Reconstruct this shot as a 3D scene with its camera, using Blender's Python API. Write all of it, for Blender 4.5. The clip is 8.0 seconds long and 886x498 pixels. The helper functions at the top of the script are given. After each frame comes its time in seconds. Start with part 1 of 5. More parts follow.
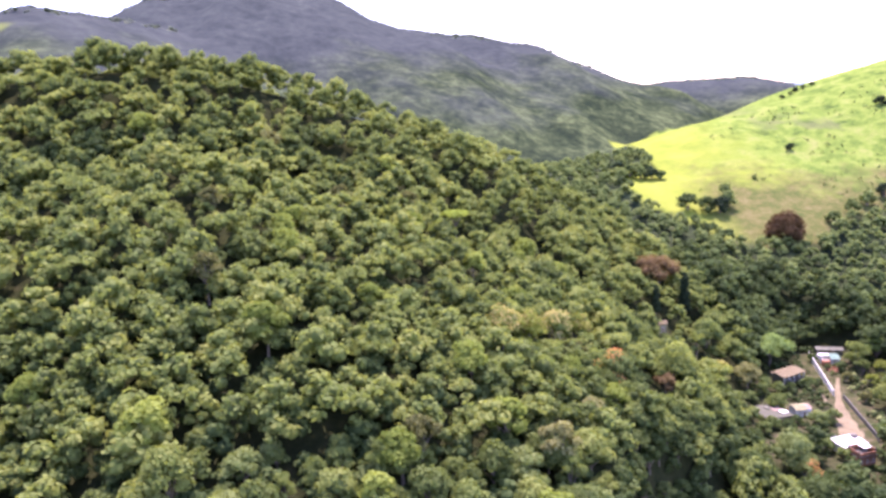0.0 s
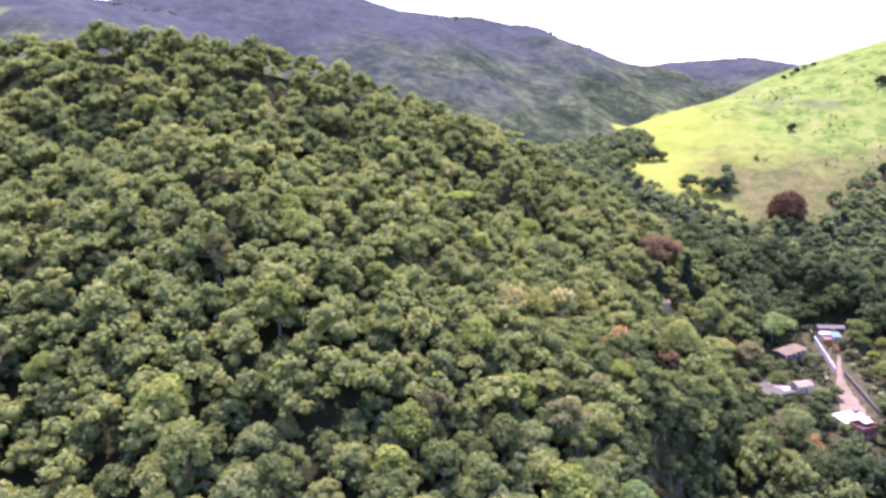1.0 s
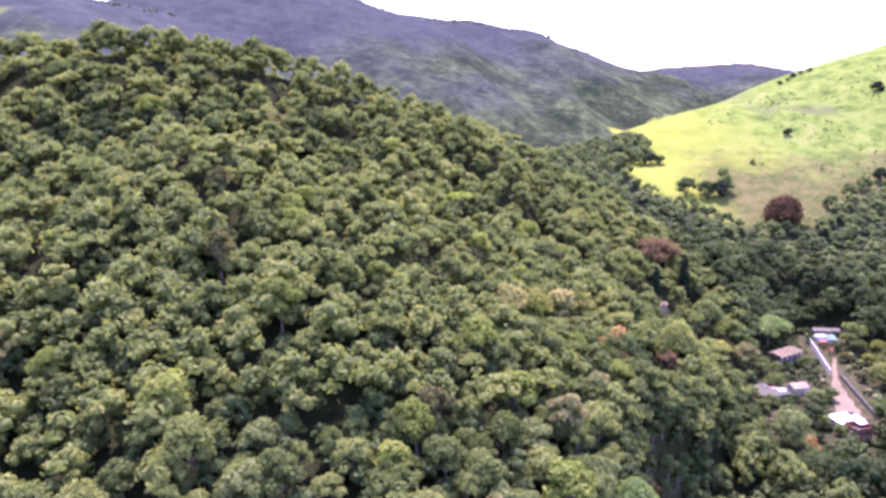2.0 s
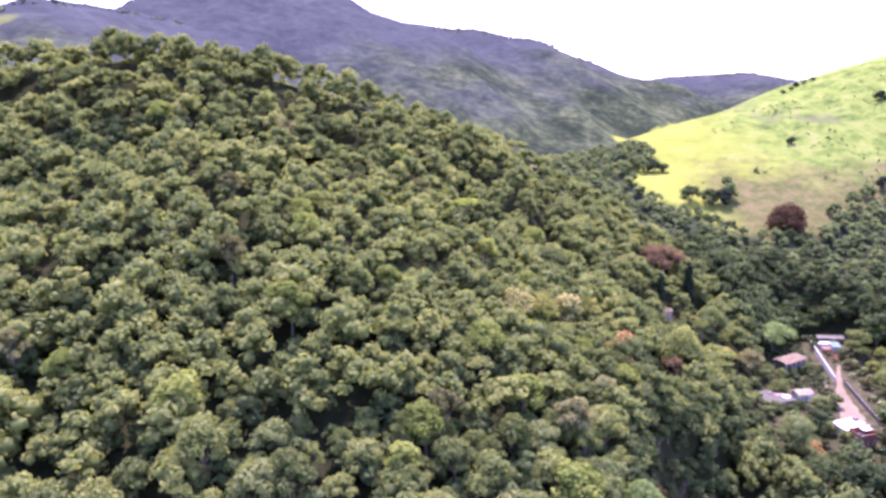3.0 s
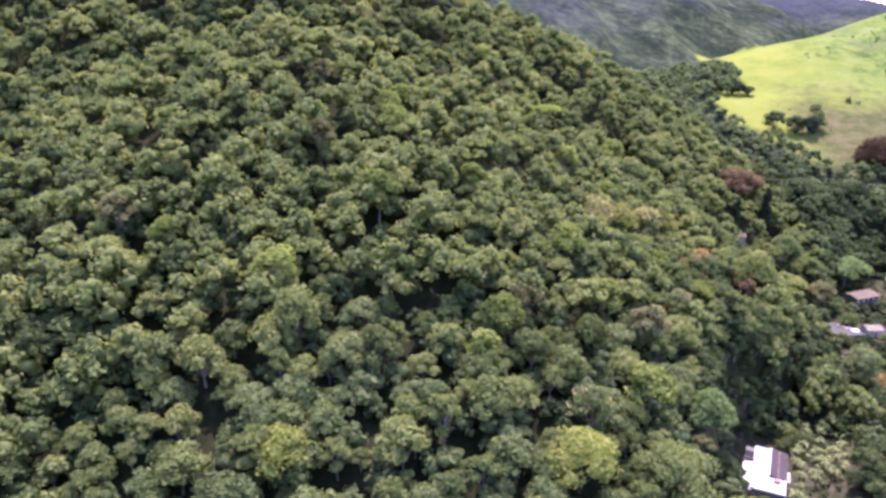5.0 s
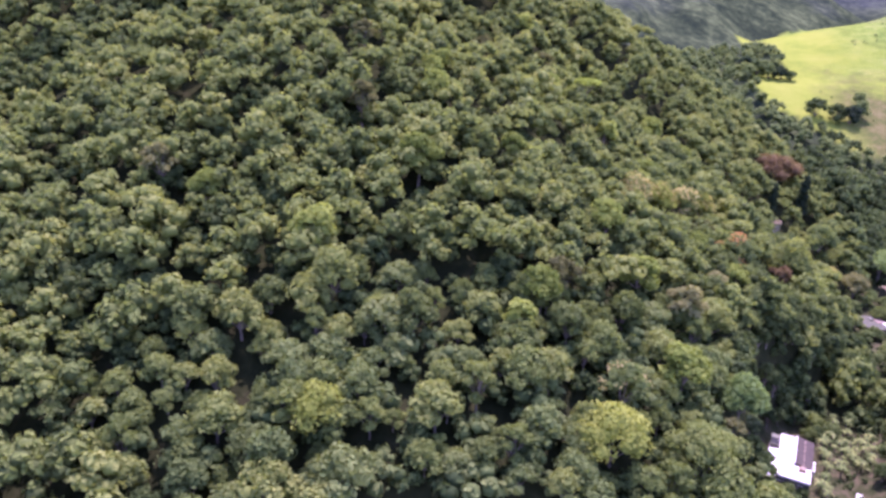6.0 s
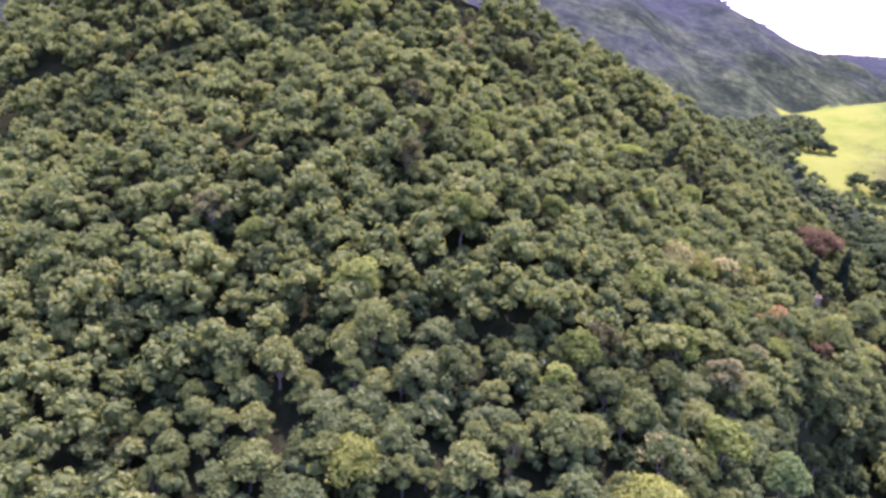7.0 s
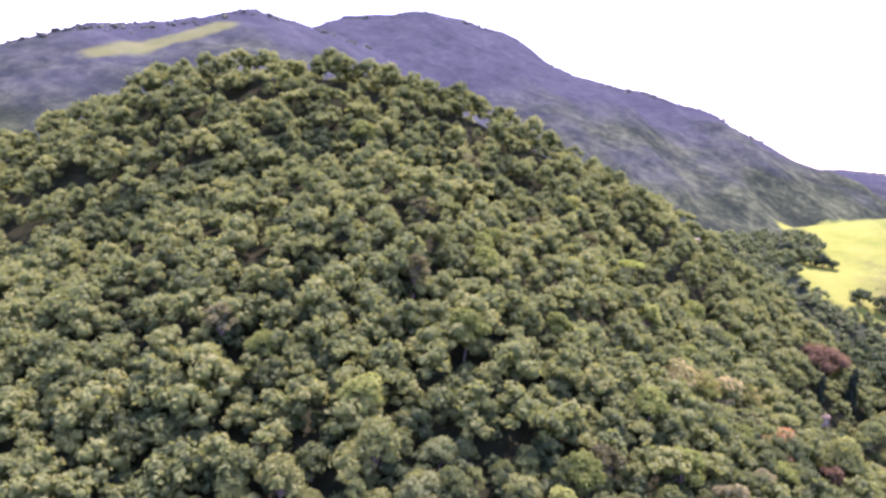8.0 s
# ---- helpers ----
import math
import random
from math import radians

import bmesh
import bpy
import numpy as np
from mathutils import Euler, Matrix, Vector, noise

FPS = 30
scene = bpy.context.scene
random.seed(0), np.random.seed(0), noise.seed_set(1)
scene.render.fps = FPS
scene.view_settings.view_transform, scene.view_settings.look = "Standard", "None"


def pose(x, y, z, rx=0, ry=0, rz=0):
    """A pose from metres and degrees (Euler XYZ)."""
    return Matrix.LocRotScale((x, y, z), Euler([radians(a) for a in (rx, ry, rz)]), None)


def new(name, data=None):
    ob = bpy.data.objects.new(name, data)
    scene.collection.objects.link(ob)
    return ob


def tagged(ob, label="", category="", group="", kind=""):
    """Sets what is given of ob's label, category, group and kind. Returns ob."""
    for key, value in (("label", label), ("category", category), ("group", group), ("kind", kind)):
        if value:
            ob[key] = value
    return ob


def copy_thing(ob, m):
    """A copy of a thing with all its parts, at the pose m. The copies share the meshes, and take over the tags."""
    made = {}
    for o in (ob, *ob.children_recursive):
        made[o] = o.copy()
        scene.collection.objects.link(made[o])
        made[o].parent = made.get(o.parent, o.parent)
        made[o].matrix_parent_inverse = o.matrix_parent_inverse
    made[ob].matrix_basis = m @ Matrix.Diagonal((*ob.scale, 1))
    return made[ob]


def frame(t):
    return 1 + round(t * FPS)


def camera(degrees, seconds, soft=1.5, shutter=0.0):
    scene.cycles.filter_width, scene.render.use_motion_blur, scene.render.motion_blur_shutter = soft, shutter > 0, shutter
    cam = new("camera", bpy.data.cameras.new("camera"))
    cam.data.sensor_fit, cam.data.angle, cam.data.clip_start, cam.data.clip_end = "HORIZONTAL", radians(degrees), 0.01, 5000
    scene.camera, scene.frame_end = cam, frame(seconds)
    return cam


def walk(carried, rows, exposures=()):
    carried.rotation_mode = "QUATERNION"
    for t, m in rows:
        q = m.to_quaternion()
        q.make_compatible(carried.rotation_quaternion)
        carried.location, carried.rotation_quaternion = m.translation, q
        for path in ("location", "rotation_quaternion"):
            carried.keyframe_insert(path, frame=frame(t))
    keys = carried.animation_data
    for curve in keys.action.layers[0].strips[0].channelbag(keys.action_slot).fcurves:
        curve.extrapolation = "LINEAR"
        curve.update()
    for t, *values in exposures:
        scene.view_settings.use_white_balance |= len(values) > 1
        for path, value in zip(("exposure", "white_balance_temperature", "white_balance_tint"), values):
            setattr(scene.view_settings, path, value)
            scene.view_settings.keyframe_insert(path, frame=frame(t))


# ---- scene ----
cam = camera(64.0, 8.0, soft=3.0)
# seconds, the eye, then yaw to the left, pitch and roll in degrees
ROWS = [
    (0.0, 1.09, 0.08, 104.26, 0.77, -11.49, -3.18),
    (0.5, 0.06, -0.85, 103.87, 1.08, -12.56, -3.16),
    (1.0, -0.75, -1.62, 103.55, 0.81, -12.75, -3.54),
    (1.5, -1.39, -2.37, 103.24, 0.44, -12.59, -3.20),
    (3.0, -3.41, -4.98, 102.63, 0.58, -11.82, -2.91),
    (3.5, -4.36, -6.24, 102.74, 1.56, -10.54, -3.40),
    (4.0, -5.78, -7.71, 102.70, 2.47, -10.25, -2.31),
    (4.5, -7.80, -8.58, 101.76, 4.14, -12.04, -2.04),
    (5.0, -10.36, -8.03, 99.91, 5.07, -18.72, 0.50),
    (5.2, -11.26, -7.84, 99.30, 4.90, -21.30, 1.82),
    (6.3, -15.00, -8.30, 98.60, 7.30, -20.45, 3.55),
    (6.5, -15.52, -8.52, 98.71, 7.95, -19.58, 3.81),
    (7.0, -16.54, -9.44, 99.76, 9.29, -16.89, 5.31),
    (7.5, -16.60, -10.86, 101.84, 10.44, -10.88, 5.45),
    (8.0, -16.20, -12.02, 103.45, 10.64, -8.73, 6.05),
]
EXPOSURES = [(0.0, 2.44, 6250, 50), (0.5, 2.40, 5950, 58), (1.0, 2.40, 5800, 64), (3.5, 2.50, 5750, 74), (5.0, 2.12, 5700, 62), (6.5, 2.06, 5700, 72), (7.5, 2.32, 5700, 76), (8.0, 2.34, 5800, 78)]
walk(cam, [(t, pose(x, y, z, 0, 0, yaw) @ pose(0, 0, 0, 90 + pitch, 0, 0) @ pose(0, 0, 0, 0, 0, roll)) for t, x, y, z, yaw, pitch, roll in ROWS], EXPOSURES)

# ---- daylight: a high sun ahead, under a bright hazy sky ----
SUN_UP, SUN_ROUND = 66.0, 8.0
world = bpy.data.worlds.new("sky")
scene.world = world
world.use_nodes = True
wt = world.node_tree
sky = wt.nodes.new("ShaderNodeTexSky")
sky.sky_type, sky.sun_disc = "NISHITA", False
sky.sun_elevation, sky.sun_rotation = radians(SUN_UP), radians(SUN_ROUND)
sky.air_density, sky.dust_density = 1.0, 0.8
wt.nodes["Background"].inputs["Strength"].default_value = 0.15
wt.links.new(sky.outputs[0], wt.nodes["Background"].inputs["Color"])
sun = new("sun", bpy.data.lights.new("sun", "SUN"))
sun.data.energy, sun.data.angle, sun.data.color = 2.6, radians(0.6), (1.0, 0.96, 0.88)
sun_way = Vector((math.sin(radians(SUN_ROUND)) * math.cos(radians(SUN_UP)), math.cos(radians(SUN_ROUND)) * math.cos(radians(SUN_UP)), math.sin(radians(SUN_UP))))
sun.matrix_basis = Matrix.Translation((0, 0, 400)) @ sun_way.to_track_quat("Z", "Y").to_matrix().to_4x4()


# ---- materials ----
class Nodes:
    """A small helper to lay out one node material."""

    def __init__(self, name, roughness=0.8, specular=0.3):
        self.mat = bpy.data.materials.new(name)
        self.mat.use_nodes = True
        self.tree = self.mat.node_tree
        self.bsdf = self.tree.nodes["Principled BSDF"]
        self.bsdf.inputs["Roughness"].default_value = roughness
        self.bsdf.inputs["Specular IOR Level"].default_value = specular

    def add(self, kind, **values):
        n = self.tree.nodes.new("ShaderNode" + kind)
        for k, v in values.items():
            setattr(n, k, v)
        return n

    def link(self, a, b):
        self.tree.links.new(a, b)

    def place(self, scale):
        """World positions, scaled."""
        g = self.add("NewGeometry")
        m = self.add("VectorMath", operation="SCALE")
        m.inputs["Scale"].default_value = scale
        self.link(g.outputs["Position"], m.inputs[0])
        return m.outputs[0]

    def noise(self, scale, detail=4, rough=0.6):
        n = self.add("TexNoise")
        n.inputs["Scale"].default_value, n.inputs["Detail"].default_value, n.inputs["Roughness"].default_value = 1.0, detail, rough
        self.link(self.place(scale), n.inputs["Vector"])
        return n.outputs["Fac"]

    def ramp(self, fac, stops):
        r = self.add("ValToRGB")
        e = r.color_ramp.elements
        while len(e) < len(stops):
            e.new(0.5)
        for k, (p, c) in enumerate(stops):
            e[k].position, e[k].color = p, (*c, 1)
        self.link(fac, r.inputs[0])
        return r.outputs[0]

    def math(self, op, a, b=0.5, clamp=False):
        m = self.add("Math", operation=op, use_clamp=clamp)
        for k, v in enumerate((a, b)):
            if isinstance(v, (int, float)):
                m.inputs[k].default_value = v
            else:
                self.link(v, m.inputs[k])
        return m.outputs[0]

    def mix(self, fac, a, b, blend="MIX"):
        m = self.add("Mix", data_type="RGBA", blend_type=blend)
        for k, v in ((0, fac), (6, a), (7, b)):
            if isinstance(v, tuple):
                m.inputs[k].default_value = (*v, 1)
            elif isinstance(v, (int, float)):
                m.inputs[k].default_value = v
            else:
                self.link(v, m.inputs[k])
        return m.outputs[2]

    def color(self, out):
        self.link(out, self.bsdf.inputs["Base Color"])
        return self

    def bump(self, height_out, strength=0.3, distance=0.05):
        b = self.add("Bump")
        b.inputs["Strength"].default_value, b.inputs["Distance"].default_value = strength, distance
        self.link(height_out, b.inputs["Height"])
        self.link(b.outputs[0], self.bsdf.inputs["Normal"])
        return self


def leaf_material(name, stops, shine=0.04, through_light=0.9, clump=1.6, mottle=0.5):
    """Foliage: each tree has its own tone, each spray of leaves varies a little, and some light comes through."""
    n = Nodes(name, 0.85, shine)
    tone = n.add("Attribute", attribute_name="tone")
    info = n.add("ObjectInfo")
    geo = n.add("NewGeometry")
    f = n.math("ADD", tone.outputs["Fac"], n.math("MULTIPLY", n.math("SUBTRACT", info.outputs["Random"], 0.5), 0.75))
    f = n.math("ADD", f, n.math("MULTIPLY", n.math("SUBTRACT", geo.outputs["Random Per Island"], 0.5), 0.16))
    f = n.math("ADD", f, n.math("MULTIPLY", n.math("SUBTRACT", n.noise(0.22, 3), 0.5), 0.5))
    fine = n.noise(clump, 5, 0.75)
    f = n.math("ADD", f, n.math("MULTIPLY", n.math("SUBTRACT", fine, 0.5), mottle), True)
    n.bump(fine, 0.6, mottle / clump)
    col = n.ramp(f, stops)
    n.color(col)
    t = n.add("BsdfTranslucent")
    n.link(n.mix(1.0, col, (through_light, through_light, through_light * 0.6), "MULTIPLY"), t.inputs["Color"])
    m = n.add("AddShader")
    n.link(n.bsdf.outputs[0], m.inputs[0])
    n.link(t.outputs[0], m.inputs[1])
    n.link(m.outputs[0], n.tree.nodes["Material Output"].inputs["Surface"])
    return n.mat


LEAF = leaf_material("broad leaves", [(0.0, (0.048, 0.063, 0.021)), (0.35, (0.086, 0.109, 0.032)), (0.65, (0.114, 0.137, 0.039)), (1.0, (0.150, 0.163, 0.048))])
LEAF_COOL = leaf_material("grey-green leaves", [(0.0, (0.048, 0.066, 0.023)), (0.4, (0.087, 0.113, 0.037)), (0.7, (0.108, 0.133, 0.044)), (1.0, (0.128, 0.146, 0.052))])
# deeper green, with some of the valley's shade put into the colour
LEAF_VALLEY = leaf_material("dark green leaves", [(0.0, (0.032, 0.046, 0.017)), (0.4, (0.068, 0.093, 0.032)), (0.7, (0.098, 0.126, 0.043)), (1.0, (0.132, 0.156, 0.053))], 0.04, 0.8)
# the same leaves toned down further, to carry the gully's shade
LEAF_SHADED = leaf_material("shade-toned green leaves", [(0.0, (0.026, 0.040, 0.015)), (0.4, (0.052, 0.074, 0.024)), (0.7, (0.078, 0.102, 0.033)), (1.0, (0.108, 0.130, 0.044))], 0.04, 0.55)
# greyed leaves: the haze of distance is put into their colour
LEAF_FAR = leaf_material("hazed mountain leaves", [(0.0, (0.052, 0.062, 0.044)), (0.4, (0.068, 0.082, 0.056)), (0.7, (0.085, 0.102, 0.066)), (1.0, (0.115, 0.130, 0.082))], 0.05, 1.2, 0.35, 0.35)
LEAF_FRESH = leaf_material("fresh green leaves", [(0.0, (0.060, 0.092, 0.030)), (0.5, (0.118, 0.165, 0.050)), (1.0, (0.160, 0.210, 0.072))])
LEAF_LIME = leaf_material("light green leaves", [(0.0, (0.070, 0.092, 0.020)), (0.5, (0.118, 0.146, 0.032)), (1.0, (0.170, 0.195, 0.046))])
LEAF_UMBRELLA = leaf_material("bright umbrella leaves", [(0.0, (0.110, 0.140, 0.028)), (0.5, (0.175, 0.215, 0.042)), (1.0, (0.240, 0.280, 0.060))])
LEAF_BROWN = leaf_material("dry brownish leaves", [(0.0, (0.056, 0.058, 0.022)), (0.5, (0.104, 0.106, 0.040)), (1.0, (0.165, 0.160, 0.066))])
LEAF_YELLOW = leaf_material("yellow-green leaves", [(0.0, (0.085, 0.100, 0.022)), (0.5, (0.150, 0.172, 0.036)), (1.0, (0.225, 0.235, 0.055))])
LEAF_RUST = leaf_material("rust-brown leaves", [(0.0, (0.038, 0.027, 0.014)), (0.5, (0.074, 0.049, 0.024)), (1.0, (0.120, 0.084, 0.040))])
LEAF_ORANGE = leaf_material("orange blossom", [(0.0, (0.18, 0.085, 0.035)), (0.5, (0.32, 0.155, 0.06)), (1.0, (0.44, 0.25, 0.10))])
LEAF_PALE = leaf_material("straw-coloured blossom", [(0.0, (0.150, 0.130, 0.045)), (0.5, (0.240, 0.200, 0.075)), (1.0, (0.330, 0.270, 0.120))])
LEAF_MANGO = leaf_material("reddish-brown leaves", [(0.0, (0.046, 0.027, 0.012)), (0.5, (0.108, 0.064, 0.027)), (1.0, (0.180, 0.115, 0.048))], 0.1, 0.4)
LEAF_DARK = leaf_material("dark needles", [(0.0, (0.012, 0.020, 0.012)), (0.5, (0.022, 0.035, 0.018)), (1.0, (0.040, 0.055, 0.028))])
n = Nodes("bark", 0.9, 0.15)
BARK = n.color(n.ramp(n.noise(1.7), [(0.3, (0.10, 0.08, 0.06)), (0.7, (0.24, 0.20, 0.16))])).bump(n.noise(6), 0.5, 0.04).mat


# ---- the lie of the land ----
def vnoise(x, y, size, seed):
    """Smooth value noise, -1 to 1, over cells of that size."""
    x, y = np.asarray(x, float) / size, np.asarray(y, float) / size
    i, j = np.floor(x), np.floor(y)
    u, v = x - i, y - j
    u, v = u * u * (3 - 2 * u), v * v * (3 - 2 * v)

    def lattice(a, b):
        n = np.sin(a * 127.1 + b * 311.7 + seed * 74.7) * 43758.5453
        return (n - np.floor(n)) * 2 - 1
    low = lattice(i, j) * (1 - u) + lattice(i + 1, j) * u
    high = lattice(i, j + 1) * (1 - u) + lattice(i + 1, j + 1) * u
    return low * (1 - v) + high * v


def ridge(x, y, crest, fall, rounding, bend=0.0):
    """A ridge that falls away on both sides of a bent crest line of (x, y, z)."""
    best = np.full(np.shape(x), -1e9)
    for (ax, ay, az), (bx, by, bz) in zip(crest, crest[1:]):
        dx, dy = bx - ax, by - ay
        t = np.clip(((x - ax) * dx + (y - ay) * dy) / (dx * dx + dy * dy), 0, 1)
        d = np.hypot(x - ax - t * dx, y - ay - t * dy)
        best = np.maximum(best, az + t * (bz - az) - fall * (np.sqrt(d * d + rounding * rounding) - rounding) - bend * d * d)
    return best


SPUR = [(-112, 252, 113), (-84, 212, 90), (-58, 175, 70), (-40, 140, 52), (-34, 110, 38), (-30, 60, 10)]
HILL = [(-235, 225, 78), (-205, 238, 97), (-175, 243, 111), (-150, 250, 119.5), (-112, 254, 121), (-72, 262, 115), (-47, 270, 107),
        (-6, 290, 89), (18, 312, 76)]
TOE = [(10, 300, 70), (24, 318, 70), (42, 350, 59), (48, 385, 58), (62, 440, 60)]
MOUNTAIN = [(-420, 700, 190), (-275, 730, 231), (-217, 770, 243), (-143, 787, 226), (-102, 795, 202), (-45, 808, 191), (14, 815, 181), (76, 816, 161),
            (143, 812, 141), (211, 858, 116), (300, 960, 70)]
FAR_RIDGE = [(150, 1090, 112), (340, 1045, 121), (416, 1018, 121), (450, 1005, 108), (480, 1000, 96), (560, 990, 50)]
LEFT_RIDGE = [(-470, 330, 70), (-380, 370, 118), (-348, 392, 139), (-326, 411, 152), (-298, 466, 167), (-270, 495, 180), (-247, 528, 177), (-236, 600, 176)]
GRASS_HILL = [(60, 445, 42), (113, 467, 66), (149, 484, 77), (200, 499, 89), (248, 517, 98.5), (300, 535, 110), (330, 543, 120.5), (400, 570, 135), (520, 600, 150)]

LANE = [(46, 100, 7), (53, 135, 8), (72, 158, 5), (92, 178, 7), (112, 203, 11), (121, 228, 12), (140, 268, 9)]  # x, y, half width


def height(x, y):
    """The ground's height."""
    x, y = np.asarray(x, float), np.asarray(y, float)
    r = np.hypot(x, y)
    rough = 3.0 * vnoise(x, y, 60, 1) + 1.2 * vnoise(x, y, 24, 2)
    gully = 14 * vnoise(x + 0.35 * y, y * 0.25, 90, 3) + 7 * vnoise(x + 0.2 * y, y * 0.4, 45, 4)
    valley = 0.5 * vnoise(x, y, 40, 5) + 0.33 * 15 * np.log1p(np.exp((np.minimum(y, 400) - 240) / 15)) + 0.012 * np.clip(y - 400, 0, 900)
    parts = [valley,
             ridge(x, y, SPUR, 0.38, 22, 0.001) + 0.6 * rough,
             ridge(x, y, HILL, 0.88, 9) + 0.6 * rough,
             ridge(x, y, TOE, 0.68, 12) + 0.4 * rough,
             ridge(x, y, MOUNTAIN, 0.40, 14, 0.00018) + 1 + gully * np.clip((r - 330) / 200, 0, 1) * np.clip((1000 - r) / 260, 0, 1),
             ridge(x, y, FAR_RIDGE, 0.30, 20),
             ridge(x, y, LEFT_RIDGE, 0.45, 14) + 4,
             ridge(x, y, GRASS_HILL, 0.22, 14, 0.0009) - 3 + 1.0 * vnoise(x, y, 45, 7)]
    parts = np.stack(parts)
    top = parts.max(0)
    ground = top + 4 * np.log(np.exp((parts - top) / 4).sum(0)) - 1.0
    # the flat strip along the lane, with the houses on it
    best = np.full(np.shape(x), 1e9)
    for (ax, ay, aw), (bx, by, bw) in zip(LANE, LANE[1:]):
        dx, dy = bx - ax, by - ay
        t = np.clip(((x - ax) * dx + (y - ay) * dy) / (dx * dx + dy * dy), 0, 1)
        best = np.minimum(best, np.hypot(x - ax - t * dx, y - ay - t * dy) / (aw + t * (bw - aw)))
    k = np.clip((2.5 - best) / 1.5, 0, 1)
    k = k * k * (3 - 2 * k)
    return ground * (1 - k) + k * (1.0 + 0.25 * vnoise(x, y, 15, 9))


GRASS_EDGE = ((60, 540), (98, 480), (101, 412), (104, 374), (114, 367), (126, 356), (132, 343), (148, 331), (174, 327), (182, 337), (196, 344), (222, 357), (240, 360), (420, 370))


def grassy(x, y):
    """1 on the bare pasture of the grass hill, 0 in the woods."""
    x, y = np.asarray(x, float), np.asarray(y, float)
    edge = np.interp(x, [p[0] for p in GRASS_EDGE], [p[1] for p in GRASS_EDGE]) + 4 * vnoise(x, y, 14, 21)
    back = ridge(x, y, GRASS_HILL, 0.22, 14, 0.0009) > ridge(x, y, MOUNTAIN, 0.40, 14, 0.00018)
    streak = np.clip((ridge(x, y, ((-296, 352, 0), (-285, 392, 5), (-268, 440, 5)), 1.0, 1) + 6.5) / 3, 0, 1)
    return np.maximum(np.clip((y - edge) / 3, 0, 1) * back * (x > np.where(y > 425, 125, np.where(y > 405, 105, 97))), 0.42 * streak)


# open spots: the lane, the houses and their yards (x, y, x, y, reach)
OPEN = ((58, 110, 62, 120, 7.5), (43, 112, 51, 141, 8.0), (72, 235, 74, 243, 2.6), (47, 380, 50.5, 411, 4.5), (57, 116, 67, 143, 8.0), (72, 132, 74, 136, 6.0), (90, 191, 104, 198, 6.0), (141, 226, 149, 244, 5.0), (137, 262, 127, 224, 5.5), (127, 224, 118, 195, 6.5),
        (118, 195, 103, 170, 6.0), (109, 232, 124, 243, 6.5), (104, 222, 118, 226, 6.0), (96, 205, 113, 212, 7.0), (132, 228, 126, 192, 7.0), (140, 250, 145, 262, 7.0))


def openness(x, y):
    """How far a spot lies outside all the open spots; negative inside."""
    best = np.full(np.shape(x), 1e9)
    for ax, ay, bx, by, w in OPEN:
        dx, dy = bx - ax, by - ay
        t = np.clip(((x - ax) * dx + (y - ay) * dy) / (dx * dx + dy * dy), 0, 1)
        best = np.minimum(best, np.hypot(x - ax - t * dx, y - ay - t * dy) - w)
    return best


# room kept free for the trees that stand out (x, y, reach)
STANDING = ((28.6, 109.5, 6.0), (27.0, 104.0, 5.2), (24.0, 108.0, 3.5), (3.0, 86.8, 5.0), (17.6, 90.0, 6.0), (81.9, 272.5, 7.5), (61.2, 189.3, 6.5), (88.5, 225.2, 7.5), (86.0, 218.5, 7.0), (97.0, 221.5, 7.0), (100.0, 228.5, 6.5), (59.3, 183.5, 6.5), (53.8, 171.0, 6.0), (38.3, 162.5, 5.5), (89.5, 167.0, 7.5), (91.5, 172.0, 6.0), (81.0, 227.5, 7.0), (83.6, 233.6, 5.5), (114.5, 245.5, 6.0), (27.5, 94.5, 6.0), (38.5, 119.5, 8.0), (40.0, 125.5, 8.0), (41.5, 131.5, 8.0), (43.0, 137.0, 7.0), (68.0, 126.0, 6.0), (71.0, 134.0, 6.0), (88.3, 261.3, 5.5), (86.0, 254.5, 4.5), (74.6, 251.2, 4.5), (73.0, 245.0, 4.0),
            (39.8, 168.5, 5.5), (12.0, 161.5, 4.5), (25.8, 173.6, 4.5), (18.5, 166.0, 4.0), (32.0, 181.0, 4.0), (55.7, 176.8, 4.0), (2.5, 229.5, 7.5), (2.4, 223.5, 7.5), (2.2, 217.5, 5.5), (118.5, 252.5, 7.5), (75.4, 166.8, 5.0), (91.0, 178.0, 5.5), (82.5, 174.0, 4.0), (86.0, 155.0, 5.0), (5.0, 96.0, 4.5))


def room(x, y):
    """How far a spot lies from the open spots and the trees that stand out."""
    best = openness(x, y)
    for a, b, w in STANDING:
        best = np.minimum(best, np.hypot(x - a, y - b) - w + 2.5)
    return best


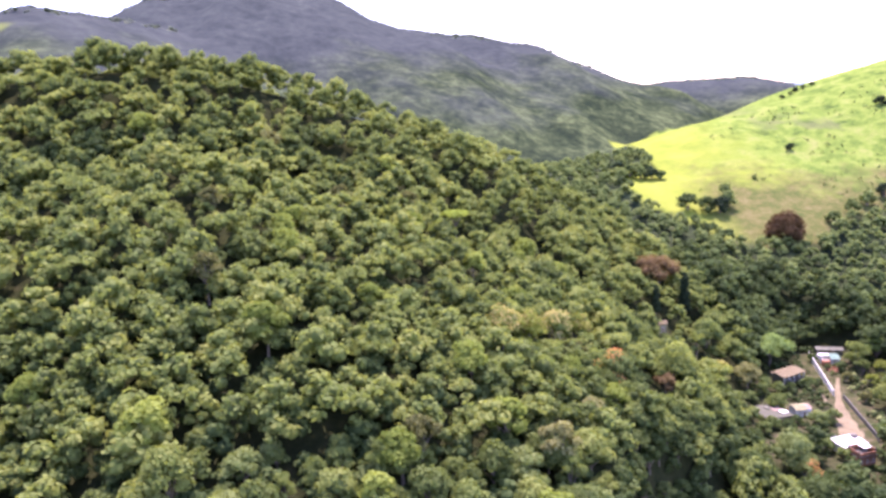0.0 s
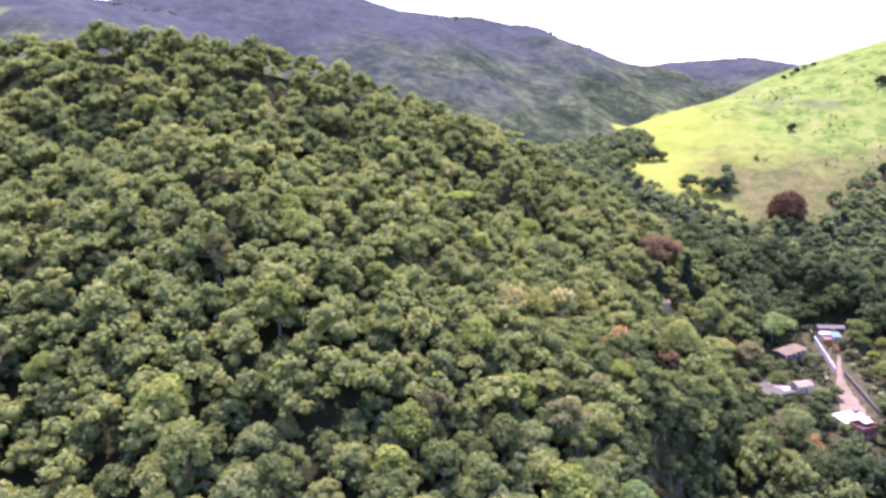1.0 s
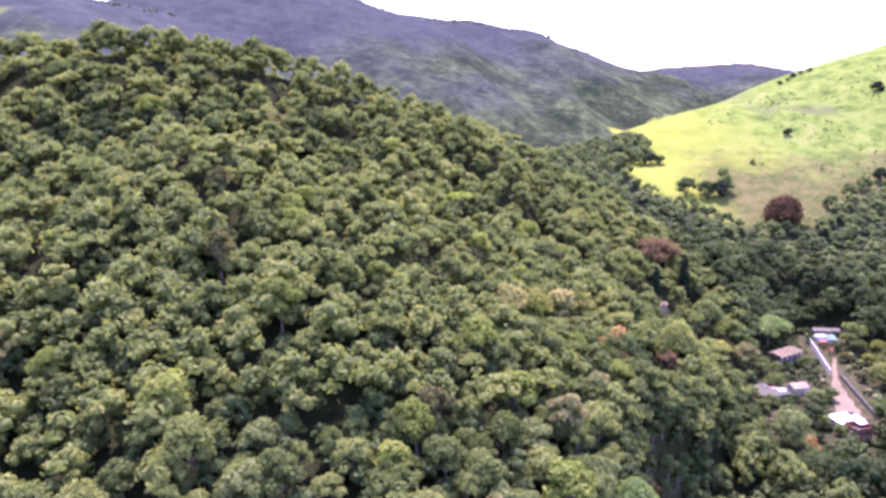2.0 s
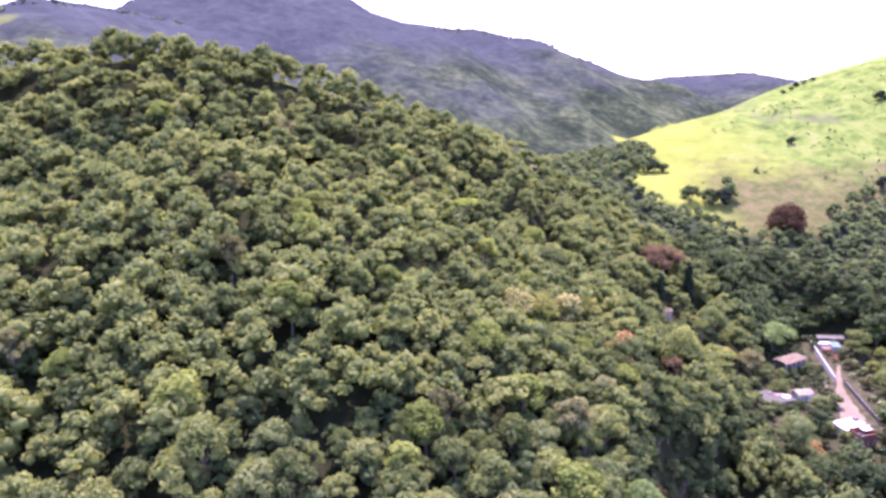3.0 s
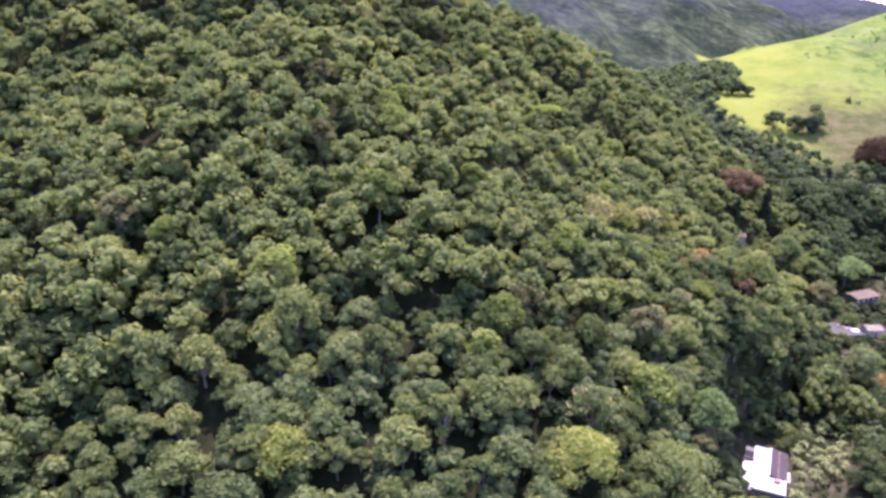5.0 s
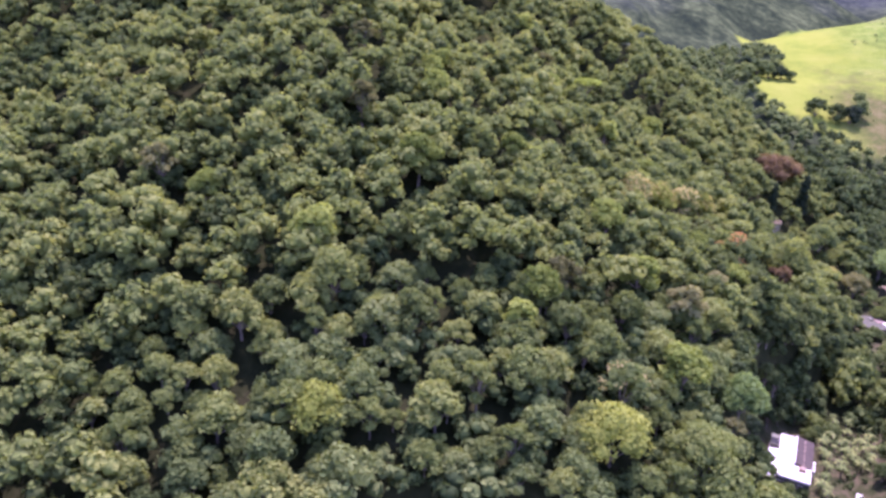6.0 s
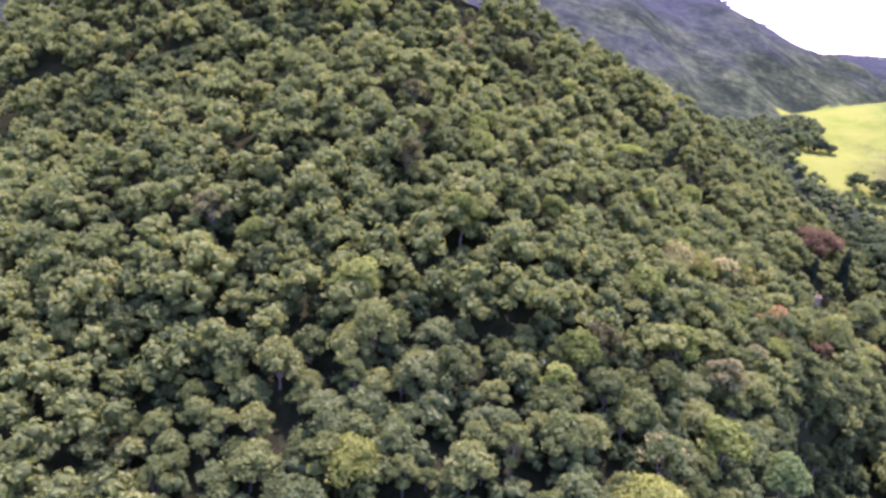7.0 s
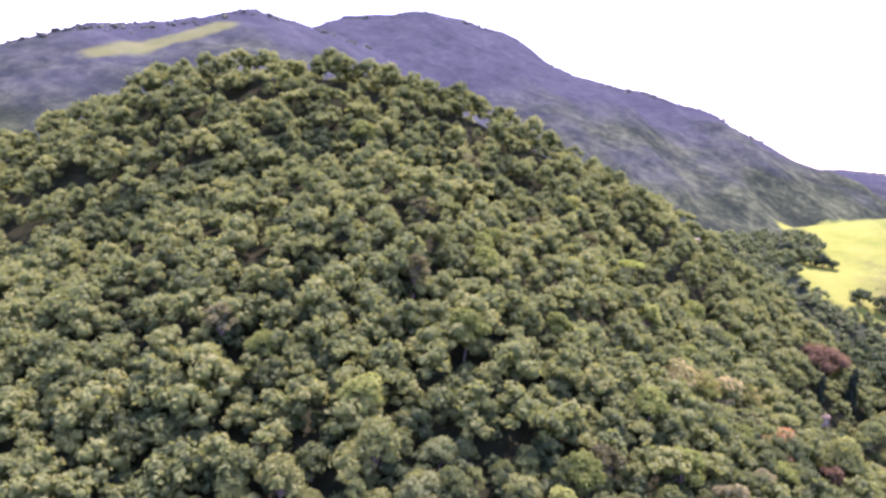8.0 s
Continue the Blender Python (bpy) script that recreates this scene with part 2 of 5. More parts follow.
def mesh_np(name, verts, tris=None, quads=None, tone=None, smooth=False):
    """A mesh from arrays of corners, triangles and quads, with an optional tone for each corner."""
    me = bpy.data.meshes.new(name)
    tris = np.zeros((0, 3), np.int32) if tris is None else np.asarray(tris, np.int32)
    quads = np.zeros((0, 4), np.int32) if quads is None else np.asarray(quads, np.int32)
    loops = np.concatenate([tris.ravel(), quads.ravel()]).astype(np.int32)
    total = np.concatenate([np.full(len(tris), 3), np.full(len(quads), 4)]).astype(np.int32)
    start = np.concatenate([[0], np.cumsum(total)[:-1]]).astype(np.int32)
    me.vertices.add(len(verts))
    me.vertices.foreach_set("co", np.asarray(verts, np.float32).ravel())
    me.loops.add(len(loops))
    me.loops.foreach_set("vertex_index", loops)
    me.polygons.add(len(total))
    me.polygons.foreach_set("loop_start", start)
    me.polygons.foreach_set("loop_total", total)
    if tone is not None:
        me.attributes.new("tone", "FLOAT", "POINT").data.foreach_set("value", np.asarray(tone, np.float32))
    me.update(calc_edges=True)
    me.polygons.foreach_set("use_smooth", (total == 3) | bool(smooth))
    me.validate()
    return me


def part(name, bm, material, parent, label=""):
    """Links a bmesh as one mesh object under a thing or a part."""
    me = bpy.data.meshes.new(name)
    bm.to_mesh(me)
    bm.free()
    me.materials.append(material)
    ob = new(name, me)
    ob.parent = parent
    return tagged(ob, label) if label else ob


def part_np(name, me, material, parent, label=""):
    me.materials.append(material)
    ob = new(name, me)
    ob.parent = parent
    return tagged(ob, label) if label else ob


# ---- the ground: one sheet to the horizon ----
def ground_sheet():
    def axis(lo, hi, fine_lo, fine_hi, fine, far):
        mid = list(np.arange(fine_lo, fine_hi + 0.1, fine))
        out, p, s = [], fine_hi, fine
        while p < hi:
            s = min(s * 1.12, far)
            p += s
            out.append(p)
        low, p, s = [], fine_lo, fine
        while p > lo:
            s = min(s * 1.12, far)
            p -= s
            low.append(p)
        return np.array(low[::-1] + mid + out)
    xs, ys = axis(-4500, 4500, -330, 400, 4.2, 250), axis(-4500, 4600, 60, 900, 4.2, 250)
    X, Y = np.meshgrid(xs, ys)
    Z = height(X, Y)
    # the closed canopy of the far woods
    far = np.clip((np.hypot(X, Y) - 340) / 80, 0, 1) * (1 - grassy(X, Y)) * (np.hypot(X, Y) < 1300)
    Z = Z + far * (1.6 * np.abs(vnoise(X, Y, 10, 51)) + 1.4 * vnoise(X, Y, 23, 52) - 0.5)
    v = np.stack([X, Y, Z], -1).reshape(-1, 3)
    i = np.arange(len(ys) - 1)[:, None] * len(xs) + np.arange(len(xs) - 1)
    q = np.stack([i, i + 1, i + 1 + len(xs), i + len(xs)], -1).reshape(-1, 4)
    lane = np.clip((2 - openness(v[:, 0], v[:, 1])) / 4, 0, 1)
    me = mesh_np("ground", v, None, q, grassy(v[:, 0], v[:, 1]), True)
    me.attributes.new("yard", "FLOAT", "POINT").data.foreach_set("value", lane.astype(np.float32))
    woods = np.clip((np.hypot(v[:, 0], v[:, 1]) - 300) / 80, 0, 1)
    me.attributes.new("woods", "FLOAT", "POINT").data.foreach_set("value", woods.astype(np.float32))
    return me


n = Nodes("hill ground", 1.0, 0.0)
# leaf litter, darkened in its colour for the shade under the trees
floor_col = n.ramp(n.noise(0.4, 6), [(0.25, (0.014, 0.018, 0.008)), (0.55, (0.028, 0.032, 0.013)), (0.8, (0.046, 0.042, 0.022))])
bright = n.ramp(n.noise(0.045, 7, 0.7), [(0.30, (0.130, 0.172, 0.028)), (0.48, (0.178, 0.212, 0.034)), (0.70, (0.215, 0.232, 0.046))])
mottled = n.ramp(n.noise(0.085, 8, 0.75), [(0.34, (0.046, 0.074, 0.020)), (0.43, (0.088, 0.136, 0.028)), (0.53, (0.140, 0.190, 0.038)), (0.66, (0.190, 0.205, 0.066))])
dry = n.ramp(n.noise(0.16, 8, 0.78), [(0.34, (0.048, 0.072, 0.020)), (0.46, (0.082, 0.092, 0.028)), (0.56, (0.118, 0.108, 0.040)), (0.70, (0.160, 0.140, 0.064))])
g = n.add("NewGeometry")
sep = n.add("SeparateXYZ")
n.link(g.outputs["Position"], sep.inputs[0])
low = n.math("ADD", n.math("MULTIPLY", n.math("SUBTRACT", 60.0, sep.outputs[2]), 0.085), n.math("MULTIPLY", n.math("SUBTRACT", n.noise(0.05, 6, 0.7), 0.5), 4.0))
east = n.math("MULTIPLY", n.math("SUBTRACT", sep.outputs[0], 128.0), 0.05, True)
low = n.math("MULTIPLY", n.math("ADD", low, 0.0, True), east, True)
eastward = n.math("ADD", n.math("MULTIPLY", n.math("SUBTRACT", sep.outputs[0], 150.0), 0.018), n.math("MULTIPLY", n.math("SUBTRACT", n.noise(0.03, 5, 0.7), 0.5), 2.2), True)
fresh = n.mix(eastward, bright, mottled)
grass_col = n.mix(low, fresh, dry)
high = n.math("MULTIPLY", n.math("MULTIPLY", n.math("SUBTRACT", sep.outputs[2], 70.0), 0.15, True), n.math("MULTIPLY", n.math("SUBTRACT", 262.0, sep.outputs[0]), 0.05, True))
high = n.math("MULTIPLY", high, n.math("MULTIPLY", n.math("MULTIPLY", n.math("SUBTRACT", 92.0, sep.outputs[2]), 0.12, True), n.math("MULTIPLY", n.math("SUBTRACT", sep.outputs[0], 198.0), 0.08, True)))
grey = n.math("MULTIPLY", n.ramp(n.noise(0.024, 6, 0.7), [(0.46, (0, 0, 0)), (0.55, (1, 1, 1))]), high)
grass_col = n.mix(n.math("MULTIPLY", grey, 0.7), grass_col, (0.108, 0.118, 0.052))
speck = n.ramp(n.noise(0.45, 6, 0.8), [(0.56, (0, 0, 0)), (0.66, (1, 1, 1))])
grass_col = n.mix(n.math("MULTIPLY", speck, n.math("MULTIPLY", eastward, 0.6)), grass_col, (0.052, 0.066, 0.024))
pale = n.ramp(n.noise(0.75, 5, 0.8), [(0.62, (0, 0, 0)), (0.72, (1, 1, 1))])
grass_col = n.mix(n.math("MULTIPLY", n.math("MULTIPLY", pale, low), 0.6), grass_col, (0.21, 0.185, 0.115))
yard_col = n.ramp(n.noise(0.5, 6, 0.7), [(0.3, (0.024, 0.032, 0.012)), (0.48, (0.048, 0.052, 0.022)), (0.60, (0.085, 0.070, 0.040)), (0.80, (0.150, 0.118, 0.072))])
pasture = n.add("Attribute", attribute_name="tone")
yard = n.add("Attribute", attribute_name="yard")
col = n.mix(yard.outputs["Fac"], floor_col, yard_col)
woods = n.add("Attribute", attribute_name="woods")
canopy = n.noise(0.13, 5, 0.7)
mottle = n.math("ADD", n.math("MULTIPLY", canopy, 0.45), n.math("MULTIPLY", n.noise(0.028, 6, 0.7), 0.55))
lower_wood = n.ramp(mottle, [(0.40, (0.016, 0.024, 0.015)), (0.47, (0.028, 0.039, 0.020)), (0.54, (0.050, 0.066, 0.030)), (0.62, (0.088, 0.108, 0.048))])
# haze in the colour: upper and far woods turn grey-blue
hazed_wood = n.ramp(mottle, [(0.36, (0.030, 0.036, 0.036)), (0.48, (0.042, 0.049, 0.047)), (0.57, (0.052, 0.060, 0.055)), (0.68, (0.070, 0.080, 0.068))])
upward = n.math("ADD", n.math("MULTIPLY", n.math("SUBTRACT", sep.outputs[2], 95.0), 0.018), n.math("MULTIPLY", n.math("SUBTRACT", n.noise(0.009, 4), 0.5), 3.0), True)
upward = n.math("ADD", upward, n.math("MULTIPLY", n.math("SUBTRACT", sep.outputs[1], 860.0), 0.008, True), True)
canopy_col = n.mix(upward, lower_wood, hazed_wood)
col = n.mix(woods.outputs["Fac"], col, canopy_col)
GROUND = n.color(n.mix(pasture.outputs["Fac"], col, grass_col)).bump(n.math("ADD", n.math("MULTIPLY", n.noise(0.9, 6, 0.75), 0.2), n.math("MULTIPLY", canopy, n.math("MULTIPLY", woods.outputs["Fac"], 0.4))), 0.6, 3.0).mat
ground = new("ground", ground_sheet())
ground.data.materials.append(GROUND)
tagged(ground, "green pasture hill and dark forest floor of a wooded valley", "ground", kind="structure")


# ---- trees ----
ICO = bmesh.new()
bmesh.ops.create_icosphere(ICO, subdivisions=1, radius=1.0)
ICO_V, ICO_F = np.array([v.co[:] for v in ICO.verts]), np.array([[v.index for v in f.verts] for f in ICO.faces])
bmesh.ops.subdivide_edges(ICO, edges=ICO.edges[:], cuts=1, use_grid_fill=True)
ICO2_V, ICO2_F = np.array([v.co[:] for v in ICO.verts]), np.array([[v.index for v in f.verts] for f in ICO.faces])
ICO2_V /= np.linalg.norm(ICO2_V, axis=1)[:, None]
ICO.free()


def sprays(rng, lobes, count, size):
    """Folded leaf sprays over the upper side of the lobes (x, y, z, radius, squash), facing outwards, every which way."""
    lob = lobes[rng.integers(0, len(lobes), count)] if count > 0 else lobes[:0]
    d = rng.normal(size=(count, 3))
    d[:, 2] = np.where(d[:, 2] < -0.25 * np.abs(d[:, 0]), -d[:, 2], d[:, 2])
    d /= np.linalg.norm(d, axis=1)[:, None]
    p = lob[:, :3] + d * lob[:, 3:4] * rng.uniform(0.80, 1.14, (count, 1)) * np.stack([np.ones(count), np.ones(count), lob[:, 4]], 1)
    nrm = d + rng.normal(size=(count, 3)) * 0.45
    nrm /= np.linalg.norm(nrm, axis=1)[:, None]
    a = np.cross(nrm, rng.normal(size=(count, 3)))
    a /= np.linalg.norm(a, axis=1)[:, None]
    b = np.cross(nrm, a)
    s = size * rng.uniform(0.6, 1.35, (count, 1))
    v = np.stack([p - a * s, p - b * s * 0.62 + nrm * s * 0.15, p + a * s - nrm * s * 0.12, p + b * s * 0.62 + nrm * s * 0.15], 1).reshape(-1, 3)
    q = np.arange(count * 4).reshape(-1, 4)
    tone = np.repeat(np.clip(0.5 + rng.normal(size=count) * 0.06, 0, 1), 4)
    return v, q, tone


def crown_lobes(rng, spread, tall, count, shape):
    """Lobes of a crown about its foot at z = 0: 'dome', 'umbrella', 'column' or 'open'."""
    out = []
    for k in range(count):
        u = (k + 0.5) / count
        ang = k * 2.39996 + rng.uniform(-0.4, 0.4)
        if shape == "umbrella":
            r, z = spread * 0.78 * math.sqrt(u), tall * (0.80 - 0.12 * u)
            rad, sq = spread * rng.uniform(0.30, 0.40), 0.5
        elif shape == "column":
            r, z = spread * 0.25, tall * (0.12 + 0.8 * u)
            rad, sq = spread * (1.05 - 0.65 * u), 1.25
        elif shape == "open":
            r, z = spread * 0.85 * math.sqrt(u) * rng.uniform(0.8, 1.1), tall * (0.86 - 0.62 * u * rng.uniform(0.4, 1.2))
            rad, sq = spread * rng.uniform(0.26, 0.40), 0.85
        else:
            r, z = spread * 0.74 * math.sqrt(u), tall * (0.80 - 0.55 * u ** 1.4) + rng.uniform(-0.07, 0.07) * tall
            rad, sq = spread * rng.uniform(0.30, 0.50), 0.9
        out.append((r * math.cos(ang), r * math.sin(ang), z, rad, sq))
    return np.array(out)


def crown_arrays(rng, lobes, leaves, size, fine, core=0.9):
    """Uneven leafy masses, one for each lobe, under a skin of leaf sprays."""
    base_v, base_f = (ICO2_V, ICO2_F) if fine else (ICO_V, ICO_F)
    vs, fs, ts, n0 = [], [], [], 0
    for x, y, z, rad, sq in lobes:
        j = 1 + rng.normal(size=(len(base_v), 1)) * 0.11
        vs.append(base_v * j * rad * core * np.array([1, 1, sq]) + np.array([x, y, z]))
        fs.append(base_f + n0)
        # low tone: the crown's inner shade is put into these masses
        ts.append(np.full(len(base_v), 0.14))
        n0 += len(base_v)
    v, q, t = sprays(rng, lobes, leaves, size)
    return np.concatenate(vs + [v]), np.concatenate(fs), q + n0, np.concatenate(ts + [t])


def limb(bm, a, b, ra, rb, sides=6):
    """A tapered limb from a to b."""
    a, b = Vector(a), Vector(b)
    turn = (b - a).to_track_quat("Z", "Y").to_matrix()
    rings = []
    for p, r in ((a, ra), ((a + b) / 2 + turn @ Vector((r_wob(a), 0, 0)), (ra + rb) / 2), (b, rb)):
        rings.append([bm.verts.new(p + turn @ Vector((r * math.cos(k * 6.2832 / sides), r * math.sin(k * 6.2832 / sides), 0))) for k in range(sides)])
    for lo, hi in zip(rings, rings[1:]):
        for k in range(sides):
            bm.faces.new((lo[k], lo[(k + 1) % sides], hi[(k + 1) % sides], hi[k]))
    bm.faces.new(rings[-1])
    bm.faces.new(rings[0][::-1])


def r_wob(a):
    return 0.12 * math.sin(a.x * 3.1 + a.y * 5.3 + a.z)


def trunk_bm(lobes, foot, stem, rad):
    """Trunk from the ground up to the crown's foot, with limbs into its larger lobes."""
    bm = bmesh.new()
    top = Vector((0, 0, stem * 0.92))
    limb(bm, (0, 0, foot), top, rad * 1.25, rad * 0.7, 7)
    for x, y, z, r, sq in lobes[::max(1, len(lobes) // 6)]:
        limb(bm, top, (x * 0.9, y * 0.9, stem + z), rad * 0.5, rad * 0.15, 5)
    return bm


def make_tree(seed, name, label, category, spread, stem, tall, count, shape, leaves, size, material, group="", extra=None):
    """A tree at the origin: an Empty with trunk and crown under it."""
    rng = np.random.default_rng(seed)
    lobes = crown_lobes(rng, spread, tall, count, shape)
    tree = tagged(new(name), label, category, group)
    part("trunk", trunk_bm(lobes, -1.5, stem, 0.10 + spread * 0.035), BARK, tree)
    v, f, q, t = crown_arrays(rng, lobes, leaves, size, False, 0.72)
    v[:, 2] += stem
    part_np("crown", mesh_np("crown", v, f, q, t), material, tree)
    if extra:
        some = lobes[rng.random(len(lobes)) < extra[2]] + np.array([0, 0, stem + 0.1, 0.06 * spread, 0])
        v, q, t = sprays(rng, some, extra[3], size * 0.9)
        part_np("blossom", mesh_np("blossom", v, None, q, t), extra[0], tree, extra[1])
    return tree


def set_down(tree, x, y, scale=1.0, turn=0.0, sink=0.0):
    tree.matrix_basis = Matrix.Translation((x, y, float(height(x, y)) - sink)) @ Matrix.Rotation(turn, 4, "Z") @ Matrix.Diagonal((scale, scale, scale, 1))
    return tree


def scatter(seed, lo, hi, spacing, jitter=0.42, az=(-52, 44)):
    """Places on a jittered grid, between two distances from the valley's viewpoint hill."""
    rng = np.random.default_rng(seed)
    g = np.arange(-hi, hi, spacing)
    X, Y = np.meshgrid(g, np.arange(40, hi, spacing * 0.87))
    X = X + (np.arange(X.shape[0]) % 2)[:, None] * spacing / 2
    P = np.stack([X.ravel(), Y.ravel()], 1) + rng.uniform(-jitter, jitter, (X.size, 2)) * spacing
    r, a = np.hypot(P[:, 0], P[:, 1]), np.degrees(np.arctan2(P[:, 0], P[:, 1]))
    keep = (r >= lo) & (r < hi) & (a > az[0]) & (a < az[1])
    return P[keep]


def plain_wood(P, clear_lane=2.5, grass=True):
    keep = room(P[:, 0], P[:, 1]) > clear_lane
    if grass:
        keep &= grassy(P[:, 0], P[:, 1]) < 0.4
    return P[keep]


def joined_wood(name, P, kinds, seed, scale, material, label, sink=0.0):
    """Many far trees in one mesh, each a scaled and turned copy of one of the kinds, with a tone of its own."""
    rng = np.random.default_rng(seed)
    pick, turn = rng.integers(0, len(kinds), len(P)), rng.uniform(0, 6.2832, len(P))
    size, tone = rng.uniform(*scale, len(P)), rng.normal(size=len(P)) * 0.22
    Z = height(P[:, 0], P[:, 1]) - sink
    vs, fs, qs, ts, n0 = [], [], [], [], 0
    for k, (v, f, q, t) in enumerate(kinds):
        m = np.nonzero(pick == k)[0]
        if not len(m):
            continue
        c, s = np.cos(turn[m])[:, None], np.sin(turn[m])[:, None]
        x = (v[:, 0] * c - v[:, 1] * s) * size[m][:, None] + P[m, 0][:, None]
        y = (v[:, 0] * s + v[:, 1] * c) * size[m][:, None] + P[m, 1][:, None]
        z = v[:, 2] * size[m][:, None] + Z[m][:, None]
        off = n0 + np.arange(len(m))[:, None, None] * len(v)
        vs.append(np.stack([x, y, z], -1).reshape(-1, 3))
        fs.append((f[None] + off).reshape(-1, 3))
        qs.append((q[None] + off).reshape(-1, 4))
        ts.append((t[None] + tone[m][:, None]).ravel())
        n0 += len(m) * len(v)
    ob = new(name, mesh_np(name, np.concatenate(vs), np.concatenate(fs), np.concatenate(qs), np.concatenate(ts)))
    ob.data.materials.append(material)
    return tagged(ob, label, "forest", kind="stuff")


def far_kind(seed, spread, stem, tall, count, shape, leaves, size, squash=1.0, core=0.84):
    rng = np.random.default_rng(seed)
    lobes = crown_lobes(rng, spread, tall, count, shape)
    lobes[:, 4] *= squash
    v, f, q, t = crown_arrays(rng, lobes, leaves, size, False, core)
    v[:, 2] += stem
    return v, f, q, t


# the nearest trees, one by one
def close_by(P):
    """The part of the wood that is seen from nearest: tree by tree."""
    return np.hypot(P[:, 0], P[:, 1]) < np.where(P[:, 0] > 8, 130.0, 116.0)
kinds = []
for k in range(12):
    rng = np.random.default_rng(100 + k)
    spread = rng.uniform(2.7, 3.9)
    kinds.append(make_tree(200 + k, "broadleaf_tree", "green broadleaf tree with a lobed crown in the hillside forest", "tree", spread, rng.uniform(1.3, 2.2), rng.uniform(5.4, 7.4),
                           int(rng.integers(9, 14)), ("dome", "dome", "open", "dome")[k % 4], 950, 0.36, (LEAF, LEAF, LEAF_COOL, LEAF_SHADED)[k // 3], "forest trees"))
near = plain_wood(scatter(11, 78, 180, 5.3, az=(-47, 40)), 2.0)
near = near[close_by(near)]
rng = np.random.default_rng(5)
for k, (x, y) in enumerate(near):
    valley_side = x > 30 + 0.12 * (y - 100) + rng.uniform(-8, 8)
    base = kinds[k] if k < 12 else kinds[int(rng.integers(9, 12)) if valley_side else int(rng.integers(0, 9))]
    s = rng.choice((rng.uniform(0.56, 0.85), rng.uniform(0.8, 1.28)))
    m = Matrix.Translation((x, y, float(height(x, y)))) @ Matrix.Rotation(rng.uniform(0, 6.28), 4, "Z") @ Matrix.Diagonal((s, s, s * rng.uniform(0.85, 1.15), 1))
    if k < 12:
        base.matrix_basis = m
    else:
        copy_thing(base, m).matrix_basis = m

mid_kinds = [far_kind(300 + k, 3.2 + 0.13 * k, 1.6 + 0.2 * k, 6.8, 8, ("dome", "open", "dome", "dome")[k % 4], 170, 0.52, 1.0, 0.74) for k in range(8)]
slope = plain_wood(scatter(12, 115, 330, 5.4, 0.5, az=(-50, 40)), 2.0)
slope = slope[~close_by(slope)]
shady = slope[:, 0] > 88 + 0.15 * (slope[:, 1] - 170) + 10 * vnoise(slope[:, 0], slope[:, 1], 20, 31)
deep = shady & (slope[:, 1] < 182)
joined_wood("gully_forest", slope[deep], mid_kinds, 22, (0.8, 1.6), LEAF_SHADED, "green broadleaf trees toned dark with shade at the gully bottom")
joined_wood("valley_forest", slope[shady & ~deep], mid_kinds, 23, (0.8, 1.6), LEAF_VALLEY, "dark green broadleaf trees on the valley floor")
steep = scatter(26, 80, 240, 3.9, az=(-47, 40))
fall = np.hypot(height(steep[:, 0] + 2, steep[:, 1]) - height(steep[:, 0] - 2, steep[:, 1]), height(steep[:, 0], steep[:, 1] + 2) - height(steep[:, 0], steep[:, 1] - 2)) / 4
joined_wood("bank_forest", steep[(fall > 0.62) & (room(steep[:, 0], steep[:, 1]) > 2.2)], mid_kinds, 27, (0.5, 0.95), LEAF_SHADED, "green trees on the steep bank above the house")
joined_wood("forest_slope", slope[~shady], mid_kinds, 13, (0.5, 1.32), LEAF, "dense green broadleaf forest on the hill slope")
far_kinds = [far_kind(400 + k, 5.0, -2.0, 5.5, 4, "dome", 8, 0.7, 0.6) for k in range(6)]
uphill = plain_wood(scatter(14, 330, 480, 6.2, 0.5, az=(-48, 34)))
uphill = uphill[(uphill[:, 0] > 20) & (uphill[:, 1] < 470) | (np.hypot(uphill[:, 0], uphill[:, 1]) < 370 + 70 * np.random.default_rng(40).random(len(uphill)))]
edge = (uphill[:, 1] < 470) & (uphill[:, 0] > 55 + 15 * vnoise(uphill[:, 0], uphill[:, 1], 30, 37))
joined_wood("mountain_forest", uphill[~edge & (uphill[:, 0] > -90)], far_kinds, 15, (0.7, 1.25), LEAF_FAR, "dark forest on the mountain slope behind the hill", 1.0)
edge_kinds = [far_kind(450 + k, 4.5, 1.4, 7.2, 7, "dome", 90, 0.75) for k in range(6)]
joined_wood("pasture_edge_forest", uphill[edge], edge_kinds, 25, (0.45, 0.85), LEAF_VALLEY, "dark green trees below the grassy hill")
farther = [far_kind(500 + k, 4.6, -1.5, 5.5, 3, "dome", 4, 0.9, 0.7) for k in range(4)]
crest = scatter(16, 500, 1180, 7.5, 0.5, az=(-48, 34))
on_crest = np.maximum.reduce([ridge(crest[:, 0], crest[:, 1], [(x, y, 0) for x, y, z in line], 1.0, 0.1) for line in (MOUNTAIN, FAR_RIDGE, LEFT_RIDGE)]) > -22
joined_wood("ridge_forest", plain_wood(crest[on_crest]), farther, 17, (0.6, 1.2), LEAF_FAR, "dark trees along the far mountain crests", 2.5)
shrub_kinds = [far_kind(600 + k, 1.7, -0.4, 2.4, 4, "dome", 40, 0.26) for k in range(5)]
shrubs = scatter(18, 76, 175, 6.2, 0.5, az=(-48, 40))
under_kinds = [far_kind(620 + k, 3.4, 0.0, 5.2, 6, "dome", 80, 0.6) for k in range(5)]
joined_wood("understorey", shrubs[room(shrubs[:, 0], shrubs[:, 1]) > 1.5], under_kinds, 19, (0.6, 1.2), LEAF_SHADED, "dark green understorey between the forest trees")
